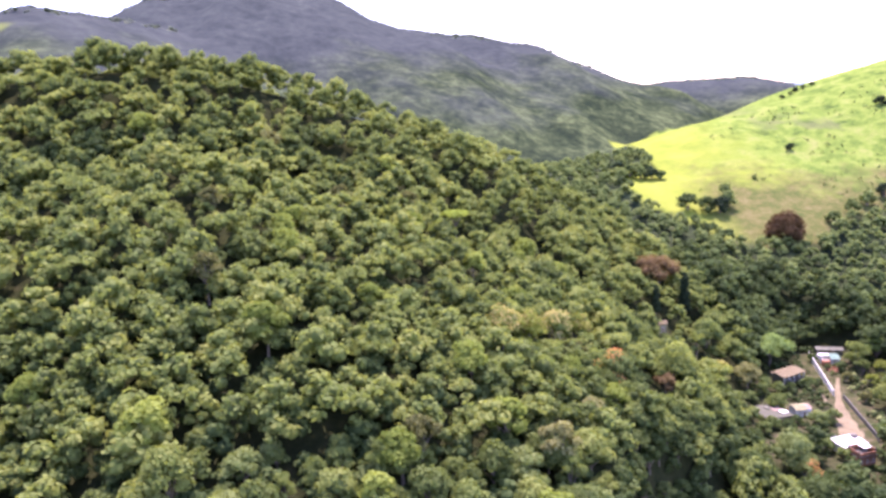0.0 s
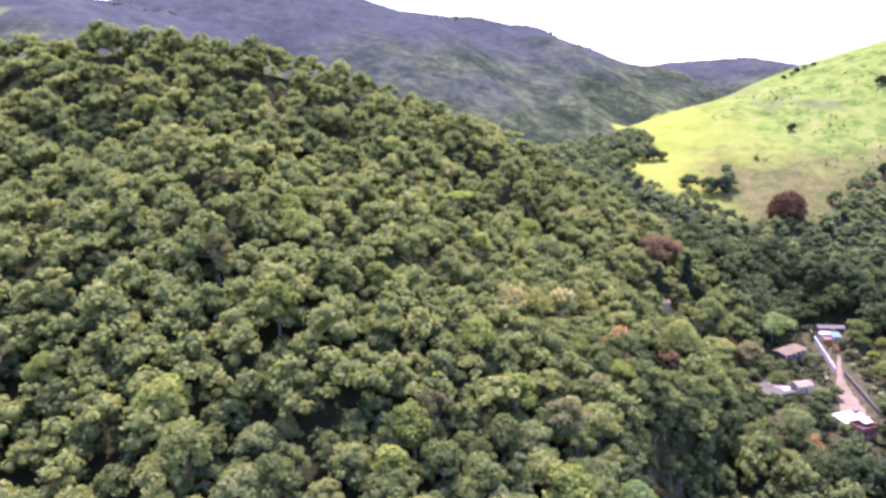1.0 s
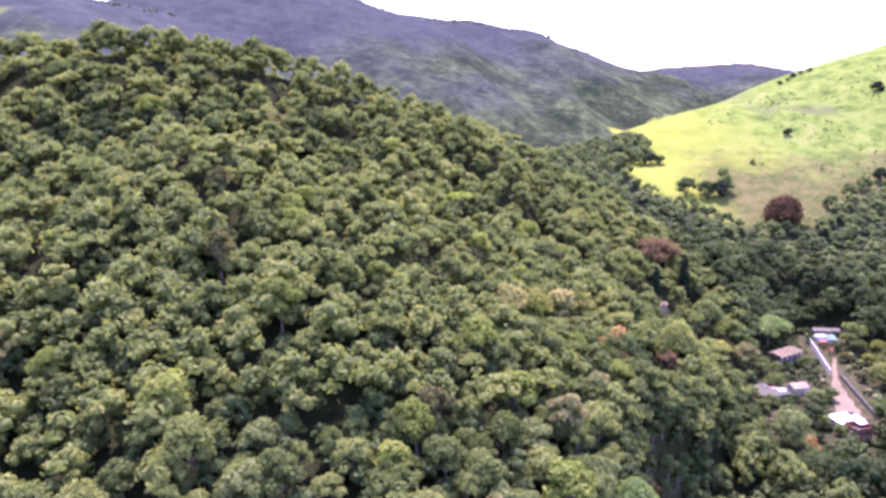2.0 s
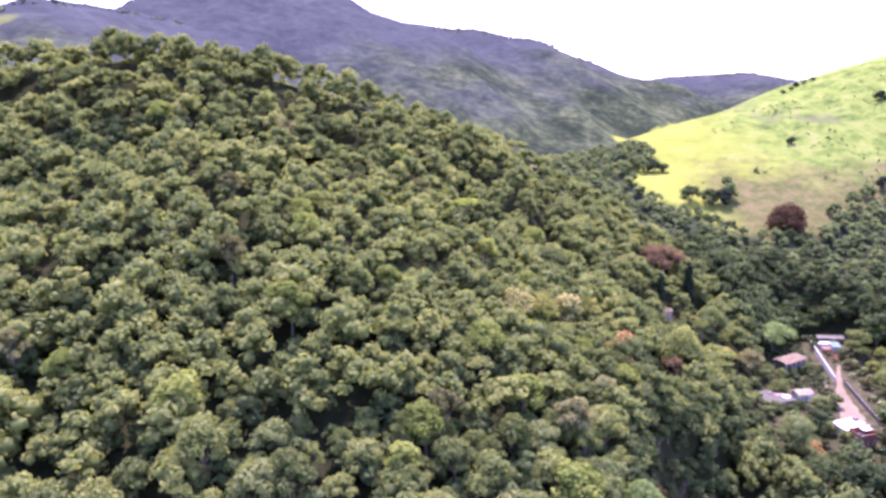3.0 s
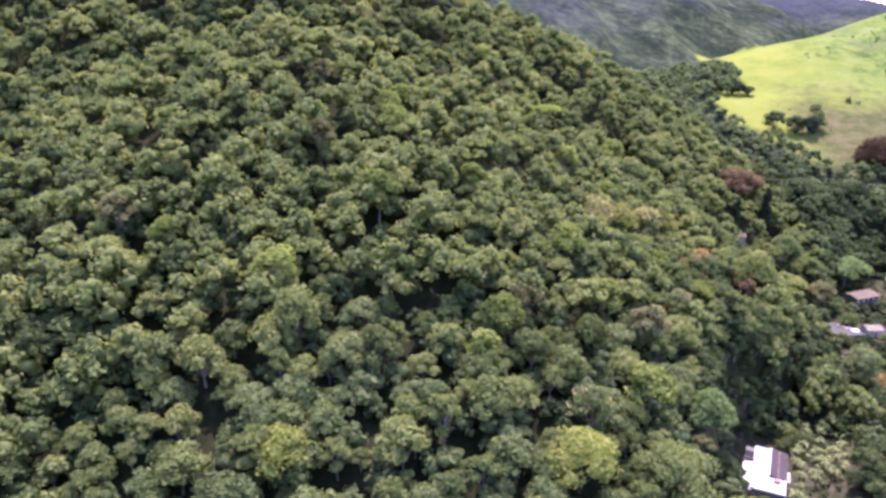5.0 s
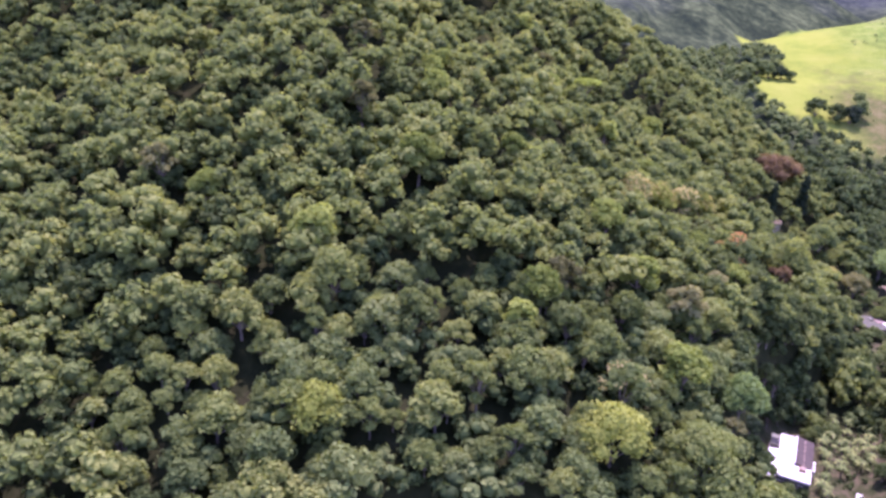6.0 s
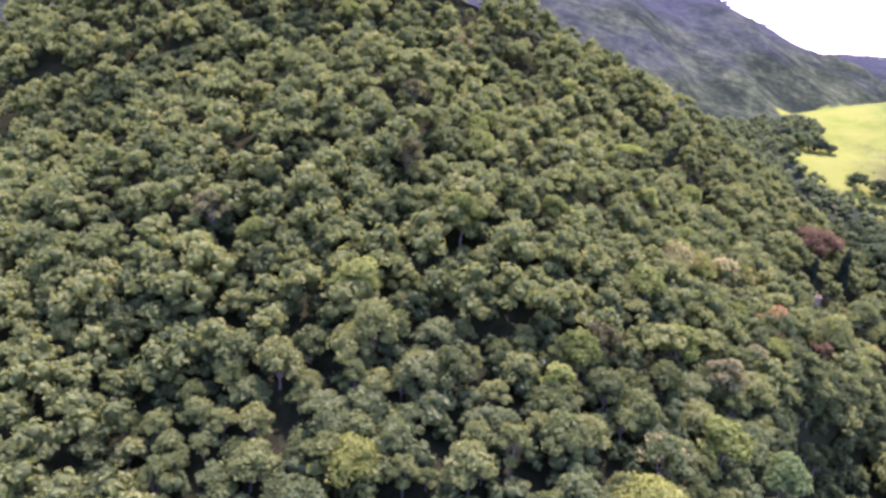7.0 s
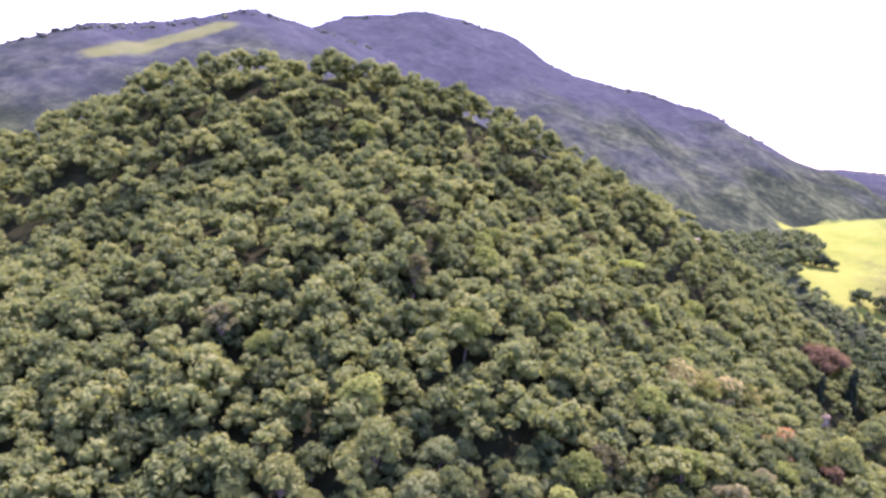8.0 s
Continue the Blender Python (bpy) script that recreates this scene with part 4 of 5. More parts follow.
WHITE = worn("white limewash", (0.47, 0.43, 0.37), (0.72, 0.68, 0.60), 0.8)
ROOF_WHITE = worn("white painted roof", (0.54, 0.515, 0.49), (0.74, 0.715, 0.69), 0.5, 0.6)
CONCRETE = worn("grey concrete", (0.090, 0.080, 0.066), (0.175, 0.158, 0.132), 0.9)
PLASTER = worn("grey plaster", (0.048, 0.046, 0.030), (0.098, 0.094, 0.060), 0.9)
TILE = worn("weathered brown roof tiles", (0.095, 0.070, 0.034), (0.200, 0.152, 0.080), 1.6)
TILE_DARK = worn("dark brown roof tiles", (0.040, 0.030, 0.024), (0.070, 0.054, 0.042), 1.5)
TILE_PALE = worn("sun-bleached beige roof tiles", (0.160, 0.140, 0.070), (0.270, 0.240, 0.130), 1.5)
BRICK = worn("orange hollow brick", (0.20, 0.085, 0.042), (0.32, 0.145, 0.075), 1.4)
PINK = worn("pink plaster", (0.20, 0.135, 0.100), (0.30, 0.215, 0.165), 1.0)
# plaster of the white house, with its wall shade put into the colour
WALL_SHADED = worn("shade-toned pink-grey plaster", (0.085, 0.065, 0.060), (0.17, 0.13, 0.12), 0.9)
DARK = worn("dark unlit opening", (0.010, 0.010, 0.011), (0.022, 0.021, 0.022), 1.0)
WOOD = worn("weathered wood", (0.14, 0.09, 0.055), (0.26, 0.18, 0.11), 2.0)
GREEN = worn("turquoise sheet roof", (0.085, 0.150, 0.110), (0.14, 0.215, 0.165), 0.8, 0.5)
SAND = worn("pale sandy earth", (0.110, 0.082, 0.044), (0.190, 0.148, 0.084), 0.5, 0.95)
TURF = worn("bright green lawn", (0.030, 0.055, 0.014), (0.055, 0.09, 0.024), 0.9, 0.95)
TIN = worn("galvanised sheet", (0.090, 0.088, 0.060), (0.150, 0.148, 0.105), 0.7, 0.6)
n = Nodes("window glass", 0.08, 0.5)
n.bsdf.inputs["Base Color"].default_value = (0.02, 0.025, 0.03, 1)
GLASS = n.mat


def box(bm, x0, y0, z0, x1, y1, z1, bevel=0.0):
    """A block between two corners, with its edges taken off."""
    r = bmesh.ops.create_cube(bm, size=1.0)
    for v in r["verts"]:
        v.co = Vector(((x0 + x1) / 2 + v.co.x * (x1 - x0), (y0 + y1) / 2 + v.co.y * (y1 - y0), (z0 + z1) / 2 + v.co.z * (z1 - z0)))
    if bevel:
        bmesh.ops.bevel(bm, geom=list({e for v in r["verts"] for e in v.link_edges}), offset=bevel, segments=1, affect="EDGES")
    return bm


def block(name, parent, mat, x0, y0, z0, x1, y1, z1, bevel=0.03, label=""):
    return part(name, box(bmesh.new(), x0, y0, z0, x1, y1, z1, bevel), mat, parent, label)


def pitched(name, parent, mat, corners, thick=0.18, courses=9, label=""):
    """A sloping roof over four corners (eaves left and right, ridge right and left): one sheet, stepped where the courses lap."""
    bm = bmesh.new()
    a, b, c, d = (Vector(p) for p in corners)
    up = (b - a).cross(d - a).normalized()
    rows = [[bm.verts.new(a), bm.verts.new(b)]]
    for k in range(courses):
        for u, lift in ((k / courses, thick + 0.06), ((k + 1) / courses, thick)):
            rows.append([bm.verts.new(a.lerp(d, u) + up * lift), bm.verts.new(b.lerp(c, u) + up * lift)])
    rows.append([bm.verts.new(d), bm.verts.new(c)])
    for p, q in zip(rows, rows[1:] + rows[:1]):
        bm.faces.new((p[0], p[1], q[1], q[0]))
    bm.faces.new([r[0] for r in rows])
    bm.faces.new([r[1] for r in rows][::-1])
    bmesh.ops.recalc_face_normals(bm, faces=bm.faces[:])
    return part(name, bm, mat, parent, label)


def window(parent, x, y, z, wide, high, face="y-", frame_mat=None):
    """A framed window with glass, a sill and a glazing bar, let into a wall that faces that way."""
    frame_mat = frame_mat or WHITE
    w = tagged(new("window"), "")
    w.parent = parent
    w.matrix_basis = Matrix.Translation((x, y, z)) @ Matrix.Rotation({"y-": 0, "x+": math.pi / 2, "y+": math.pi, "x-": -math.pi / 2}[face], 4, "Z")
    bm = bmesh.new()
    for b in ((-wide / 2, -0.06, 0, -wide / 2 + 0.09, 0.10, high), (wide / 2 - 0.09, -0.06, 0, wide / 2, 0.10, high), (-wide / 2, -0.06, high - 0.09, wide / 2, 0.10, high), (-0.04, -0.04, 0, 0.04, 0.08, high)):
        box(bm, *b)
    part("window_frame", bm, frame_mat, w)
    block("sill", w, frame_mat, -wide / 2 - 0.1, -0.14, -0.1, wide / 2 + 0.1, 0.06, 0.0, 0.01)
    block("pane", w, GLASS, -wide / 2 + 0.05, 0.0, 0.02, wide / 2 - 0.05, 0.03, high - 0.05, 0)
    return w


def door(parent, x, y, z, wide, high, face="y-", mat=None):
    d = new("door")
    d.parent = parent
    d.matrix_basis = Matrix.Translation((x, y, z)) @ Matrix.Rotation({"y-": 0, "x+": math.pi / 2, "y+": math.pi, "x-": -math.pi / 2}[face], 4, "Z")
    block("leaf", d, mat or WOOD, -wide / 2, -0.04, 0, wide / 2, 0.04, high, 0.01)
    bm = bmesh.new()
    for b in ((-wide / 2 - 0.1, -0.07, 0, -wide / 2, 0.08, high + 0.1), (wide / 2, -0.07, 0, wide / 2 + 0.1, 0.08, high + 0.1), (-wide / 2, -0.07, high, wide / 2, 0.08, high + 0.1)):
        box(bm, *b)
    part("door_frame", bm, WHITE, d)
    return d


def house_at(name, label, x, y, turn, base=None, size=(1.0, 1.0, 1.0)):
    h = tagged(new(name), label, "house")
    h.matrix_basis = Matrix.Translation((x, y, float(height(x, y)) - 0.1 if base is None else base)) @ Matrix.Rotation(radians(turn), 4, "Z") @ Matrix.Diagonal((*size, 1.0))
    return h


def walled(h, x0, y0, x1, y1, z0, z1, mat, thick=0.2, label=""):
    """Four walls with thickness, butted at the corners."""
    for b in ((x0, y0, x1, y0 + thick), (x0, y1 - thick, x1, y1), (x0, y0 + thick, x0 + thick, y1 - thick), (x1 - thick, y0 + thick, x1, y1 - thick)):
        block("wall", h, mat, b[0], b[1], z0, b[2], b[3], z1, 0.0, label)


# the white house in the garden: x across, y away along its length
h = house_at("white_house", "white single-storey house with a flat white roof and brown tiles", 49.2, 130.8, -20.5, size=(1.0, 1.1, 1.0))
walled(h, -2.2, -7.4, 4.1, 7.4, 0, 3.0, WALL_SHADED)
walled(h, -4.1, -7.2, -2.2, 2.2, 0, 2.2, PINK)
walled(h, -4.1, 3.6, -2.2, 7.3, 0, 2.7, WHITE)
block("floor_slab", h, CONCRETE, -4.4, -7.8, -0.3, 4.4, 7.7, 0.1, 0.04)
block("roof_slab", h, ROOF_WHITE, -2.4, -7.6, 3.0, 0.9, 7.6, 3.25, 0.04, "flat white painted roof")
block("roof_slab", h, ROOF_WHITE, 0.9, -7.6, 3.0, 4.3, -2.6, 3.22, 0.04)
pitched("roof_plane", h, TILE_DARK, ((4.5, -2.5, 3.05), (4.5, 7.6, 3.05), (0.95, 7.6, 3.7), (0.95, -2.5, 3.7)), 0.14, 10, "dark brown tiled roof")
for k in range(6):
    block("ridge_strip", h, PINK, 2.6, -2.4 + 1.66 * k, 3.5, 2.78, -1.5 + 1.66 * k + 0.3 * (k % 2), 3.66, 0.03, "pink plaster strip along the tiles")
block("ridge_cap", h, ROOF_WHITE, 0.75, -2.6, 3.25, 1.0, 7.6, 3.95, 0.03)
pitched("lean_to_roof", h, ROOF_WHITE, ((-4.4, -7.5, 2.25), (-2.4, -7.5, 2.7), (-2.4, 2.3, 2.7), (-4.4, 2.3, 2.25)), 0.1, 4, "white sheet lean-to roof")
block("tower_roof", h, TIN, -4.3, 5.6, 2.7, -2.35, 7.5, 2.9, 0.03, "pale sheet roof over the stair")
block("tower_roof", h, TIN, -4.3, 3.4, 2.7, -2.35, 3.95, 2.9, 0.03)
# a solid dark block added for the unlit stair opening
block("stairwell", h, DARK, -4.2, 3.7, 2.0, -2.45, 5.9, 2.98, 0.0, "dark block in place of the shaded stair opening")
for k in range(4):
    block("parapet", h, WHITE, *((-2.4, -7.6, 3.25, -2.2, 7.6, 3.5), (-2.2, -7.6, 3.25, 4.3, -7.42, 3.5), (-2.2, 7.42, 3.25, 0.75, 7.6, 3.5), (4.12, -7.42, 3.22, 4.3, -2.6, 3.5))[k], 0.02)
block("water_tank", h, PINK, 1.9, -4.2, 3.22, 3.3, -3.0, 3.9, 0.12, "small pink tank on the roof")
for k in range(5):
    block("pergola_beam", h, WOOD, 1.2 + 0.58 * k, -7.0, 3.75, 1.34 + 0.58 * k, -4.5, 3.9, 0.02)
for k in range(4):
    block("pergola_post", h, WOOD, (1.2, 3.5)[k % 2], (-7.0, -4.6)[k // 2], 3.22, (1.34, 3.64)[k % 2], (-6.86, -4.46)[k // 2], 3.75, 0.01)
for k in range(4):
    block("terrace_post", h, BRICK, -4.1, -6.6 + k * 2.6, 0.1, -3.85, -6.35 + k * 2.6, 2.15, 0.02, "orange brick post")
for k in range(3):
    window(h, 0.0 + 1.3 * k - 1.6, -7.4, 1.0, 1.0, 1.1)
    window(h, 4.1, -4.0 + 3.2 * k, 1.0, 1.1, 1.1, "x+")
door(h, 2.6, -7.4, 0.1, 0.95, 2.1)
for k in range(3):
    block("porch_post", h, WHITE, 4.9, -1.0 + 1.3 * k, 0.0, 5.15, -0.75 + 1.3 * k, 2.2, 0.02)
for k in range(3):
    block("porch_slab", h, WHITE, 4.12, -1.3 + 1.3 * k, 2.2, 5.2, -0.6 + 1.3 * k, 2.34, 0.02, "white porch roof slab")

# the small green basin with a white rim
p = tagged(new("garden_pool"), "small rectangular pool with green water and a wide white rim", "pool")
p.matrix_basis = Matrix.Translation((61.2, 119.0, 1.9)) @ Matrix.Rotation(radians(-20.5), 4, "Z")
for b in ((-2.1, -3.6, 2.1, -3.15), (-2.1, 3.15, 2.1, 3.6), (-2.1, -3.15, -1.65, 3.15), (1.65, -3.15, 2.1, 3.15)):
    block("rim", p, WHITE, b[0], b[1], -1.6, b[2], b[3], 0.55, 0.04, "white rim slab")
n = Nodes("green pool water", 0.25, 0.3)
POOL = n.color(n.ramp(n.noise(0.8), [(0.3, (0.030, 0.070, 0.008)), (0.7, (0.050, 0.105, 0.014))])).mat
block("water", p, POOL, -1.65, -3.15, -1.0, 1.65, 3.15, 0.32, 0, "green water")

# the tiled two-storey house
h = house_at("tiled_house", "grey two-storey house with a weathered brown tiled roof", 116.6, 236.4, 27.0, size=(0.84, 0.84, 0.94))
walled(h, -6.4, -2.6, 5.0, 2.1, 0, 5.3, PLASTER)
block("floor_slab", h, CONCRETE, -7.0, -4.0, 2.6, 5.6, -2.6, 2.8, 0.03, "concrete balcony slab")
pitched("roof_plane", h, TILE, ((-7.4, -4.3, 5.1), (6.0, -4.3, 5.1), (6.0, 0.4, 5.9), (-7.4, 0.4, 5.9)), 0.15, 9, "weathered brown roof tiles")
pitched("roof_plane", h, TILE, ((6.0, 2.6, 5.3), (-7.4, 2.6, 5.3), (-7.4, 0.4, 5.9), (6.0, 0.4, 5.9)), 0.15, 7)
block("ridge_cap", h, TILE, -7.4, 0.28, 6.0, 6.0, 0.52, 6.16, 0.03)
for k in range(5):
    block("balcony_post", h, WHITE, -6.9 + k * 3.05, -4.0, 0, -6.68 + k * 3.05, -3.78, 5.0, 0.02)
block("railing", h, CONCRETE, -7.0, -4.0, 2.8, 5.6, -3.85, 3.7, 0.02, "grey balcony parapet")
for k in range(4):
    window(h, -4.9 + 2.8 * k, -2.6, 3.5, 1.3, 1.1)
    window(h, -4.9 + 2.8 * k, -2.6, 0.9, 1.2, 1.1)
door(h, 0.2, -2.6, 0.0, 0.9, 2.1)

# the low house with beige roofs, and the grey slab beside it
h = house_at("low_house", "low house with sun-bleached beige roofs and white walls", 109.6, 212.6, 6.0, size=(0.74, 0.74, 0.88))
walled(h, -3.2, -2.6, 3.4, 2.8, 0, 2.9, WHITE)
pitched("roof_plane", h, TILE_PALE, ((-3.7, -3.1, 2.8), (1.6, -3.1, 2.8), (1.6, 0.4, 3.7), (-3.7, 0.4, 3.7)), 0.12, 6, "beige roof tiles")
pitched("roof_plane", h, TILE_PALE, ((3.9, 3.3, 2.8), (-3.7, 3.3, 2.8), (-3.7, 0.4, 3.7), (3.9, 0.4, 3.7)), 0.12, 6)
pitched("roof_plane", h, PINK, ((1.6, -2.4, 2.9), (3.9, -2.4, 2.9), (3.9, 0.4, 3.7), (1.6, 0.4, 3.7)), 0.12, 4, "pinkish roof sheet")
window(h, -1.6, -2.6, 1.1, 1.2, 1.0)
window(h, 2.4, -2.6, 1.1, 1.0, 1.0)
door(h, 0.4, -2.6, 0, 0.9, 2.1)
h = house_at("concrete_shed", "flat grey concrete shed roof with pale patches beside the house", 99.4, 210.6, 12.0)
walled(h, -4.2, -4.6, 4.2, 4.4, 0, 2.5, PLASTER)
block("roof_slab", h, PLASTER, -4.6, -5.0, 2.5, 4.6, 4.8, 2.7, 0.04, "flat grey concrete slab")
for k, b in enumerate(((0.8, -0.6, 3.9, 2.2), (2.0, -2.8, 4.3, -0.9), (-0.6, 1.2, 0.6, 2.9))):
    block("roof_sheet", h, (PINK, ROOF_WHITE, TIN)[k], b[0], b[1], 2.7, b[2], b[3], 2.82 + 0.1 * k, 0.02, ("pinkish sheet", "white sheet", "galvanised sheet")[k])
door(h, 0.0, -4.6, 0, 1.6, 2.1)

# the white-roofed house and the raw brick house at the foot of the lane
h = house_at("white_roofed_house", "small house with a flat bright white roof at the lane", 111.2, 187.4, 14.0)
walled(h, -3.6, -2.2, 3.6, 2.4, 0, 3.0, WHITE)
block("roof_slab", h, ROOF_WHITE, -4.2, -2.8, 3.0, 4.0, 2.9, 3.2, 0.04, "flat bright white roof")
block("parapet", h, WHITE, -4.2, 2.7, 3.2, 4.0, 2.9, 3.5, 0.02)
block("water_tank", h, CONCRETE, 2.2, 0.8, 3.2, 3.6, 2.2, 4.1, 0.2, "grey water tank")
for k in range(2):
    window(h, -1.8 + 3.4 * k, -2.2, 1.0, 1.1, 1.0)
h = house_at("brick_house", "unfinished orange brick house with white window frames", 111.4, 182.0, 14.0)
walled(h, -2.6, -2.2, 3.0, 1.9, 0, 2.8, BRICK)
block("floor_slab", h, CONCRETE, -2.8, -2.4, 2.8, 3.2, 2.1, 2.98, 0.03)
for k, b in enumerate(((-2.6, -2.2, 3.0, -2.0), (-2.6, 1.7, 3.0, 1.9), (-2.6, -2.0, -2.4, 1.7), (2.8, -2.0, 3.0, 1.7))):
    block("raw_wall", h, BRICK, b[0], b[1], 2.98, b[2], b[3], (3.9, 4.6, 4.2, 4.4)[k], 0.0, "raw brick upper wall")
for k in range(3):
    window(h, -1.7 + 1.9 * k, -2.2, 0.9, 0.9, 1.1)
block("roof_sheet", h, ROOF_WHITE, 0.4, -0.6, 4.3, 3.1, 1.8, 4.4, 0.02, "white sheet over one corner")
for k in range(4):
    block("column", h, CONCRETE, (-2.6, 2.75)[k % 2], (-2.2, 1.65)[k // 2], 2.98, (-2.35, 3.0)[k % 2], (-1.95, 1.9)[k // 2], 5.1, 0.01, "concrete column")

# buildings at the head of the lane
h = house_at("turquoise_roofed_house", "house with turquoise and white sheet roofs at the lane's head", 141.0, 254.6, -12.0, size=(0.78, 0.8, 0.85))
walled(h, -4.0, -2.4, 4.0, 2.6, 0, 2.7, WHITE)
pitched("roof_plane", h, GREEN, ((0.2, -2.9, 2.7), (4.4, -2.9, 2.7), (4.4, 3.0, 3.3), (0.2, 3.0, 3.3)), 0.1, 5, "turquoise sheet roof")
pitched("roof_plane", h, ROOF_WHITE, ((-4.4, 0.8, 2.9), (0.2, 0.8, 2.9), (0.2, 3.0, 3.3), (-4.4, 3.0, 3.3)), 0.1, 4, "white sheet roof")
block("brick_annexe", h, BRICK, -4.2, -4.6, 0, -0.6, -2.5, 2.2, 0.03, "orange brick annexe")
window(h, 1.8, -2.4, 1.0, 1.1, 1.0)
door(h, -0.2, -2.4, 0, 0.9, 2.0)
rng = np.random.default_rng(77)
heap = tagged(new("brick_heap"), "untidy heap of orange hollow bricks at the lane's head", "bricks")
heap.matrix_basis = Matrix.Translation((139.0, 247.6, float(height(139.0, 247.6)) - 0.05))
for k in range(46):
    a, r = rng.uniform(0, 6.28), 2.6 * math.sqrt(rng.random())
    bm = bmesh.new()
    box(bm, -0.42, -0.25, -0.2, 0.42, 0.25, 0.2, 0.03)
    b = part("brick", bm, BRICK, heap)
    b.matrix_basis = Matrix.Translation((r * math.cos(a), r * math.sin(a), 0.15 + 1.1 * (1 - r / 2.7) * rng.random())) @ Matrix.Rotation(rng.uniform(0, 3.1), 4, "Z") @ Matrix.Rotation(rng.uniform(-0.5, 0.5), 4, "X")
h = house_at("grey_barn", "long grey-roofed barn under trees", 145.0, 262.5, -14.0, size=(0.82, 0.7, 0.85))
walled(h, -5.5, -2.0, 5.5, 2.2, 0, 3.0, PLASTER)
pitched("roof_plane", h, TIN, ((-6.0, -2.6, 3.0), (6.0, -2.6, 3.0), (6.0, 0.1, 3.8), (-6.0, 0.1, 3.8)), 0.1, 5, "grey sheet roof")
pitched("roof_plane", h, TIN, ((6.0, 2.8, 3.0), (-6.0, 2.8, 3.0), (-6.0, 0.1, 3.8), (6.0, 0.1, 3.8)), 0.1, 5)
door(h, 1.0, -2.0, 0, 2.2, 2.4)

# small roofs glimpsed in the woods
for x, y, turn, label, mat in ((74.3, 243.0, 10.0, "small weathered roof among the forest trees", TILE), (50.5, 411.0, 20.0, "small beige-roofed house in the far woods", TILE_PALE)):
    h = house_at("forest_hut", label, x, y, turn)
    far = 0.7 if y < 300 else 1.8
    walled(h, -2.2 * far, -1.6 * far, 2.2 * far, 1.6 * far, -2, 3.4, TILE_PALE)
    pitched("roof_plane", h, mat, ((-2.6 * far, -2.0 * far, 3.3), (2.6 * far, -2.0 * far, 3.3), (2.6 * far, 0, 4.2), (-2.6 * far, 0, 4.2)), 0.12, 5)
    pitched("roof_plane", h, mat, ((2.6 * far, 2.0 * far, 3.3), (-2.6 * far, 2.0 * far, 3.3), (-2.6 * far, 0, 4.2), (2.6 * far, 0, 4.2)), 0.12, 5)
    door(h, 0, -1.6 * far, 0, 0.9, 2.0)


# the lane: sandy, narrow at the head, wide at its foot
def ribbon(name, line, mat, lift):
    bm = bmesh.new()
    rows = []
    for (ax, ay, aw), (bx, by, bw) in zip(line, line[1:]):
        way = Vector((bx - ax, by - ay, 0)).normalized()
        side = Vector((-way.y, way.x, 0))
        for k in range(8):
            u = k / 8
            p, w = Vector((ax + (bx - ax) * u, ay + (by - ay) * u, 0)), aw + (bw - aw) * u
            row = []
            for j in range(7):
                q = p + side * (w * (j / 3 - 1) * (1 + 0.12 * math.sin(p.y * 0.9 + j)))
                row.append(bm.verts.new((q.x, q.y, float(height(q.x, q.y)) + lift - (0.15 if j in (0, 6) else 0))))
            rows.append(row)
    for a, b in zip(rows, rows[1:]):
        for j in range(6):
            bm.faces.new((a[j], a[j + 1], b[j + 1], b[j]))
    bmesh.ops.recalc_face_normals(bm, faces=bm.faces[:])
    me = bpy.data.meshes.new(name)
    bm.to_mesh(me)
    bm.free()
    me.materials.append(mat)
    return new(name, me)


tagged(ribbon("road", ((136.5, 240, 0.7), (131.5, 231, 0.9), (126.0, 220, 1.2), (122.5, 212, 2.6), (118.5, 201, 3.9), (116, 192, 3.7), (109, 180, 2.2), (103, 168, 1.8)), SAND, 0.07), "pale sandy lane between walls and houses", "road", kind="structure")
tagged(ribbon("footpath", ((60.5, 137.5, 0.6), (66, 138.5, 0.8), (72, 141, 0.6)), SAND, 0.07), "sandy garden path beside the white house", "path", kind="structure")
tagged(ribbon("lawn", ((40.5, 116.5, 2.6), (44.5, 113.5, 3.2), (50, 113, 2.2)), TURF, 0.05), "small lawn in front of the white house", "lawn", kind="structure")
tagged(ribbon("yard_path", ((122.0, 233, 0.7), (123.0, 224.5, 0.9), (121.5, 219, 0.7)), SAND, 0.06), "bare sandy path beside the tiled house", "path", kind="structure")


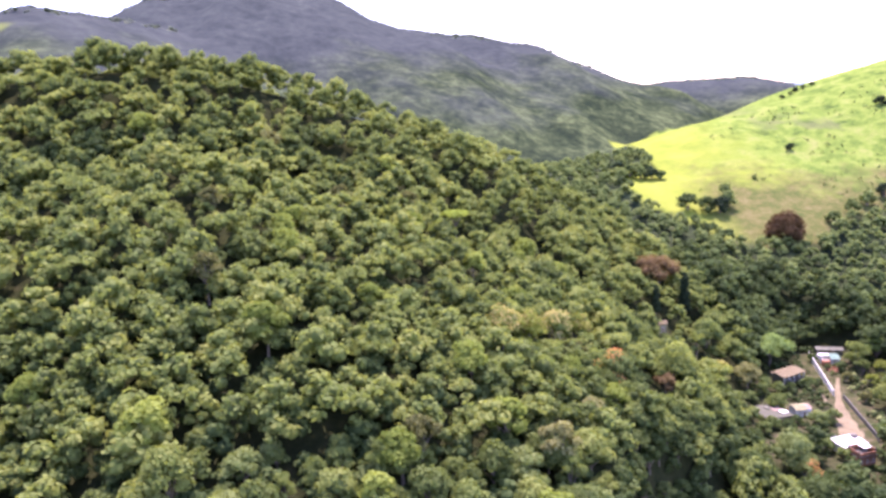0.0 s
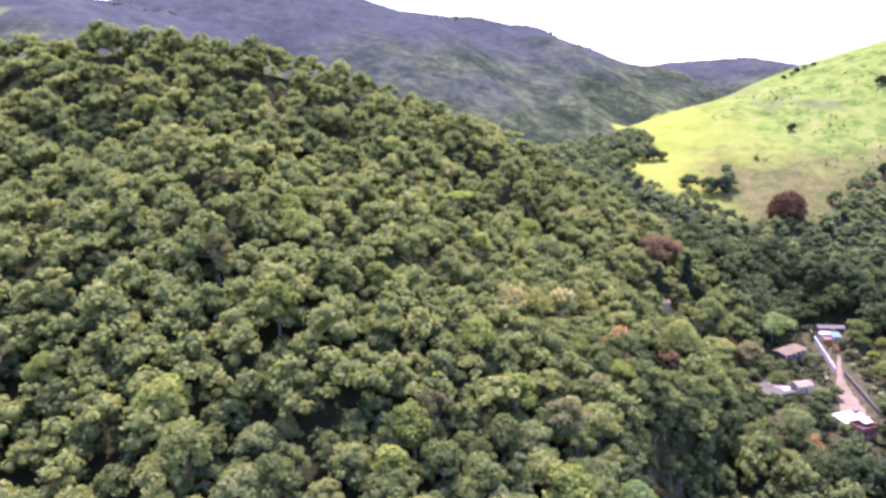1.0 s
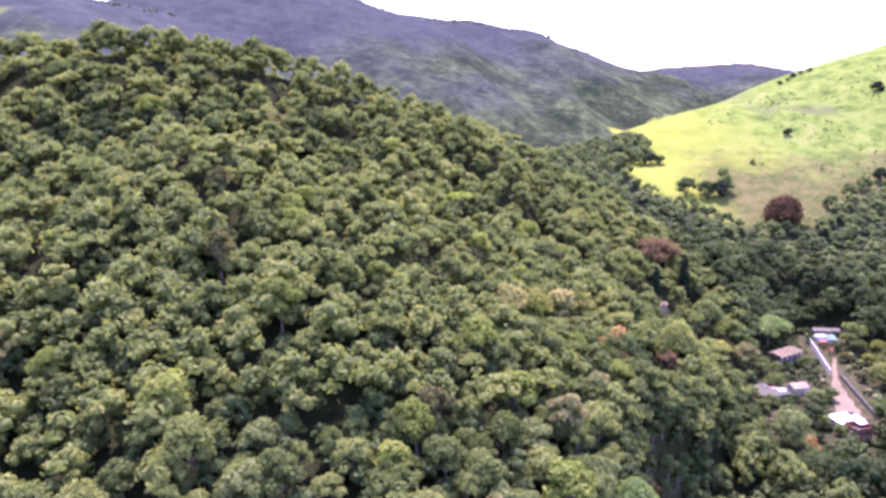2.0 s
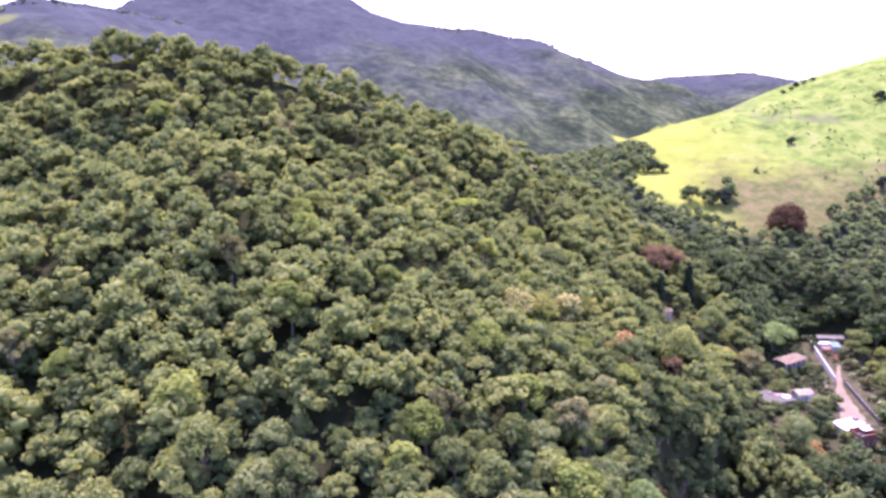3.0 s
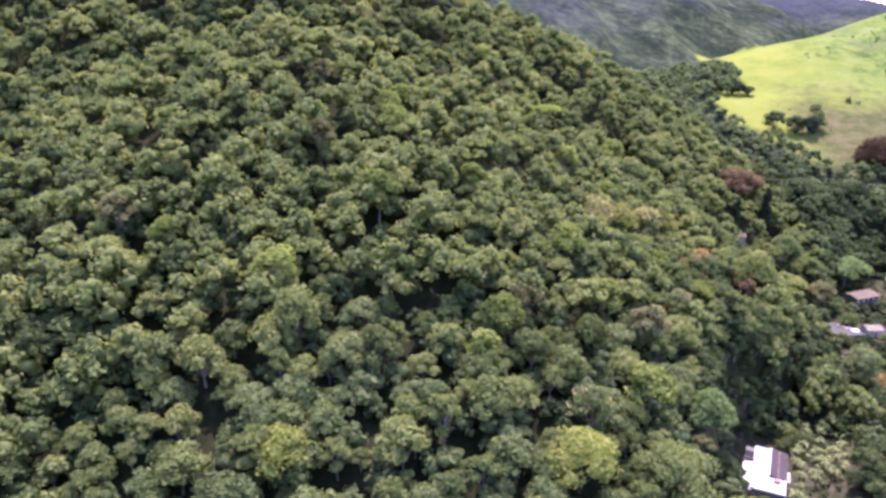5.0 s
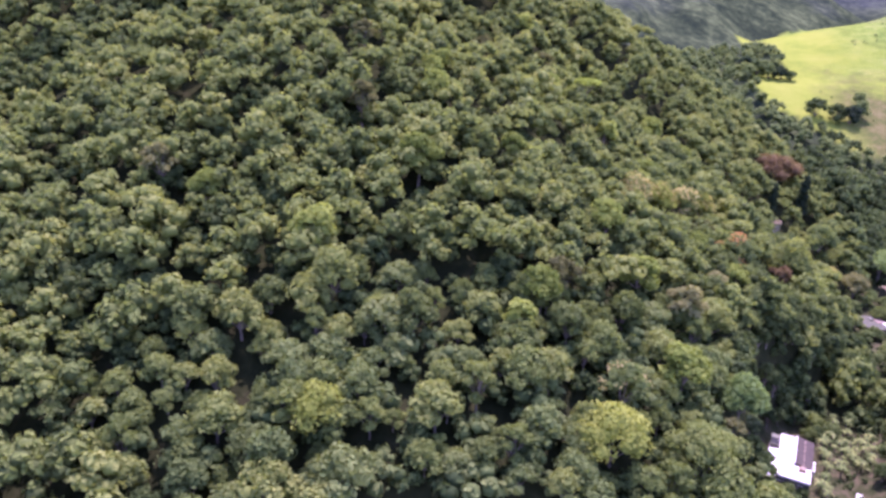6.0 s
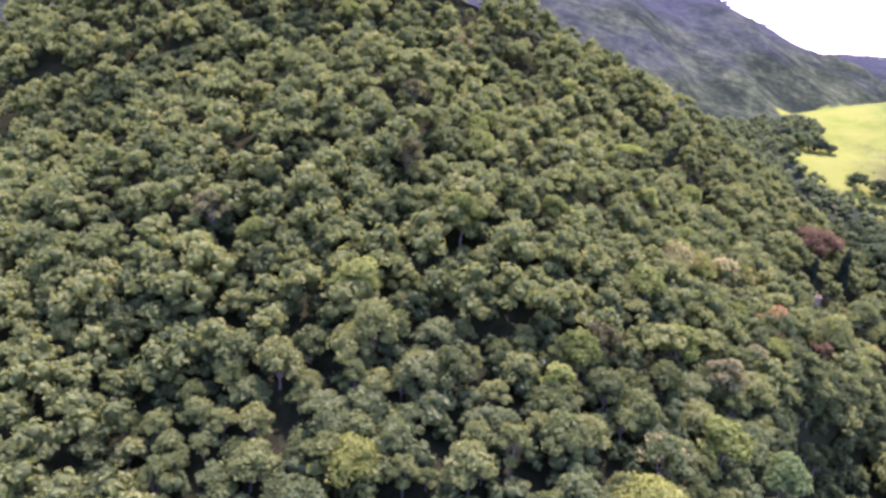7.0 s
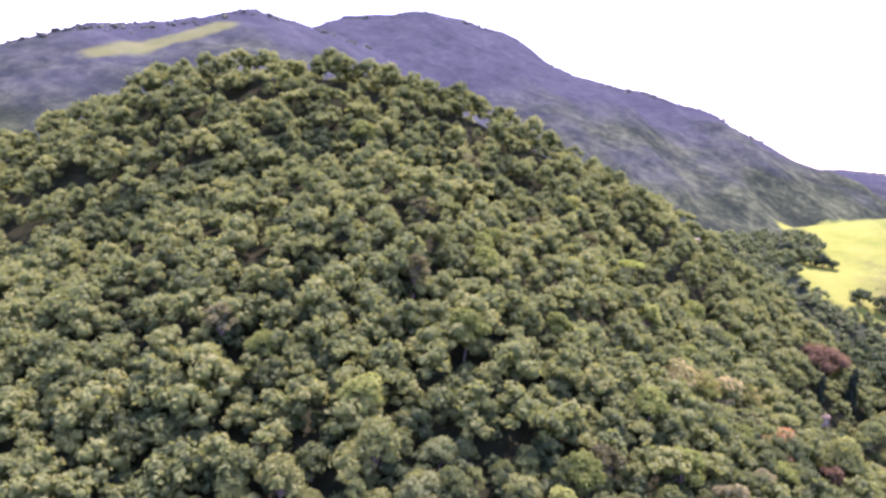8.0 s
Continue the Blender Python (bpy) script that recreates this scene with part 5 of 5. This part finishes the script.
def boundary_wall(label, ax, ay, bx, by, high, mat, bays):
    w = tagged(new("boundary_wall"), label, "wall")
    length = math.hypot(bx - ax, by - ay)
    w.matrix_basis = Matrix.Translation((ax, ay, 0.6)) @ Matrix.Rotation(math.atan2(by - ay, bx - ax), 4, "Z")
    for k in range(bays):
        x0, x1 = length * k / bays, length * (k + 1) / bays
        block("panel", w, mat, x0 + 0.15, -0.09, 0, x1 - 0.15, 0.09, high, 0.0)
        block("coping", w, mat, x0 + 0.15, -0.15, high, x1 - 0.15, 0.15, high + 0.1, 0.02)
        block("pillar", w, mat, x0 - 0.15, -0.18, 0, x0 + 0.15, 0.18, high + 0.25, 0.02)
    block("pillar", w, mat, length - 0.15, -0.18, 0, length + 0.15, 0.18, high + 0.25, 0.02)
    return w


boundary_wall("long white limewashed wall along the lane", 136.6, 260.5, 126.6, 224.5, 2.4, WHITE, 10)
boundary_wall("long grey concrete wall beside the sandy lane", 128.9, 222.5, 122.9, 192.5, 1.7, CONCRETE, 9)
boundary_wall("low white wall at the head of the lane", 136.8, 259.6, 144.0, 258.6, 1.8, WHITE, 3)


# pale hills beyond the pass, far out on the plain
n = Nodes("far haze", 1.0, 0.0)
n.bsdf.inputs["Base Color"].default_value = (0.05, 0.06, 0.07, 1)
# haze over these hills is put in as a pale blue glow
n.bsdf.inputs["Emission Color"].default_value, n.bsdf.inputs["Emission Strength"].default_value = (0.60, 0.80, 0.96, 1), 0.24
u = np.linspace(-0.2, 1.25, 60)
far_x, far_y = 4200 * np.sin(u), 4200 * np.cos(u)
top = 104 + 34 + 22 * vnoise(u, u * 0, 0.09, 51) + 9 * vnoise(u, u * 0, 0.03, 52)
v = np.concatenate([np.stack([far_x, far_y, np.full(60, -30.0)], 1), np.stack([far_x, far_y, top], 1), np.stack([far_x * 1.08, far_y * 1.08, np.full(60, -30.0)], 1)])
i = np.arange(59)
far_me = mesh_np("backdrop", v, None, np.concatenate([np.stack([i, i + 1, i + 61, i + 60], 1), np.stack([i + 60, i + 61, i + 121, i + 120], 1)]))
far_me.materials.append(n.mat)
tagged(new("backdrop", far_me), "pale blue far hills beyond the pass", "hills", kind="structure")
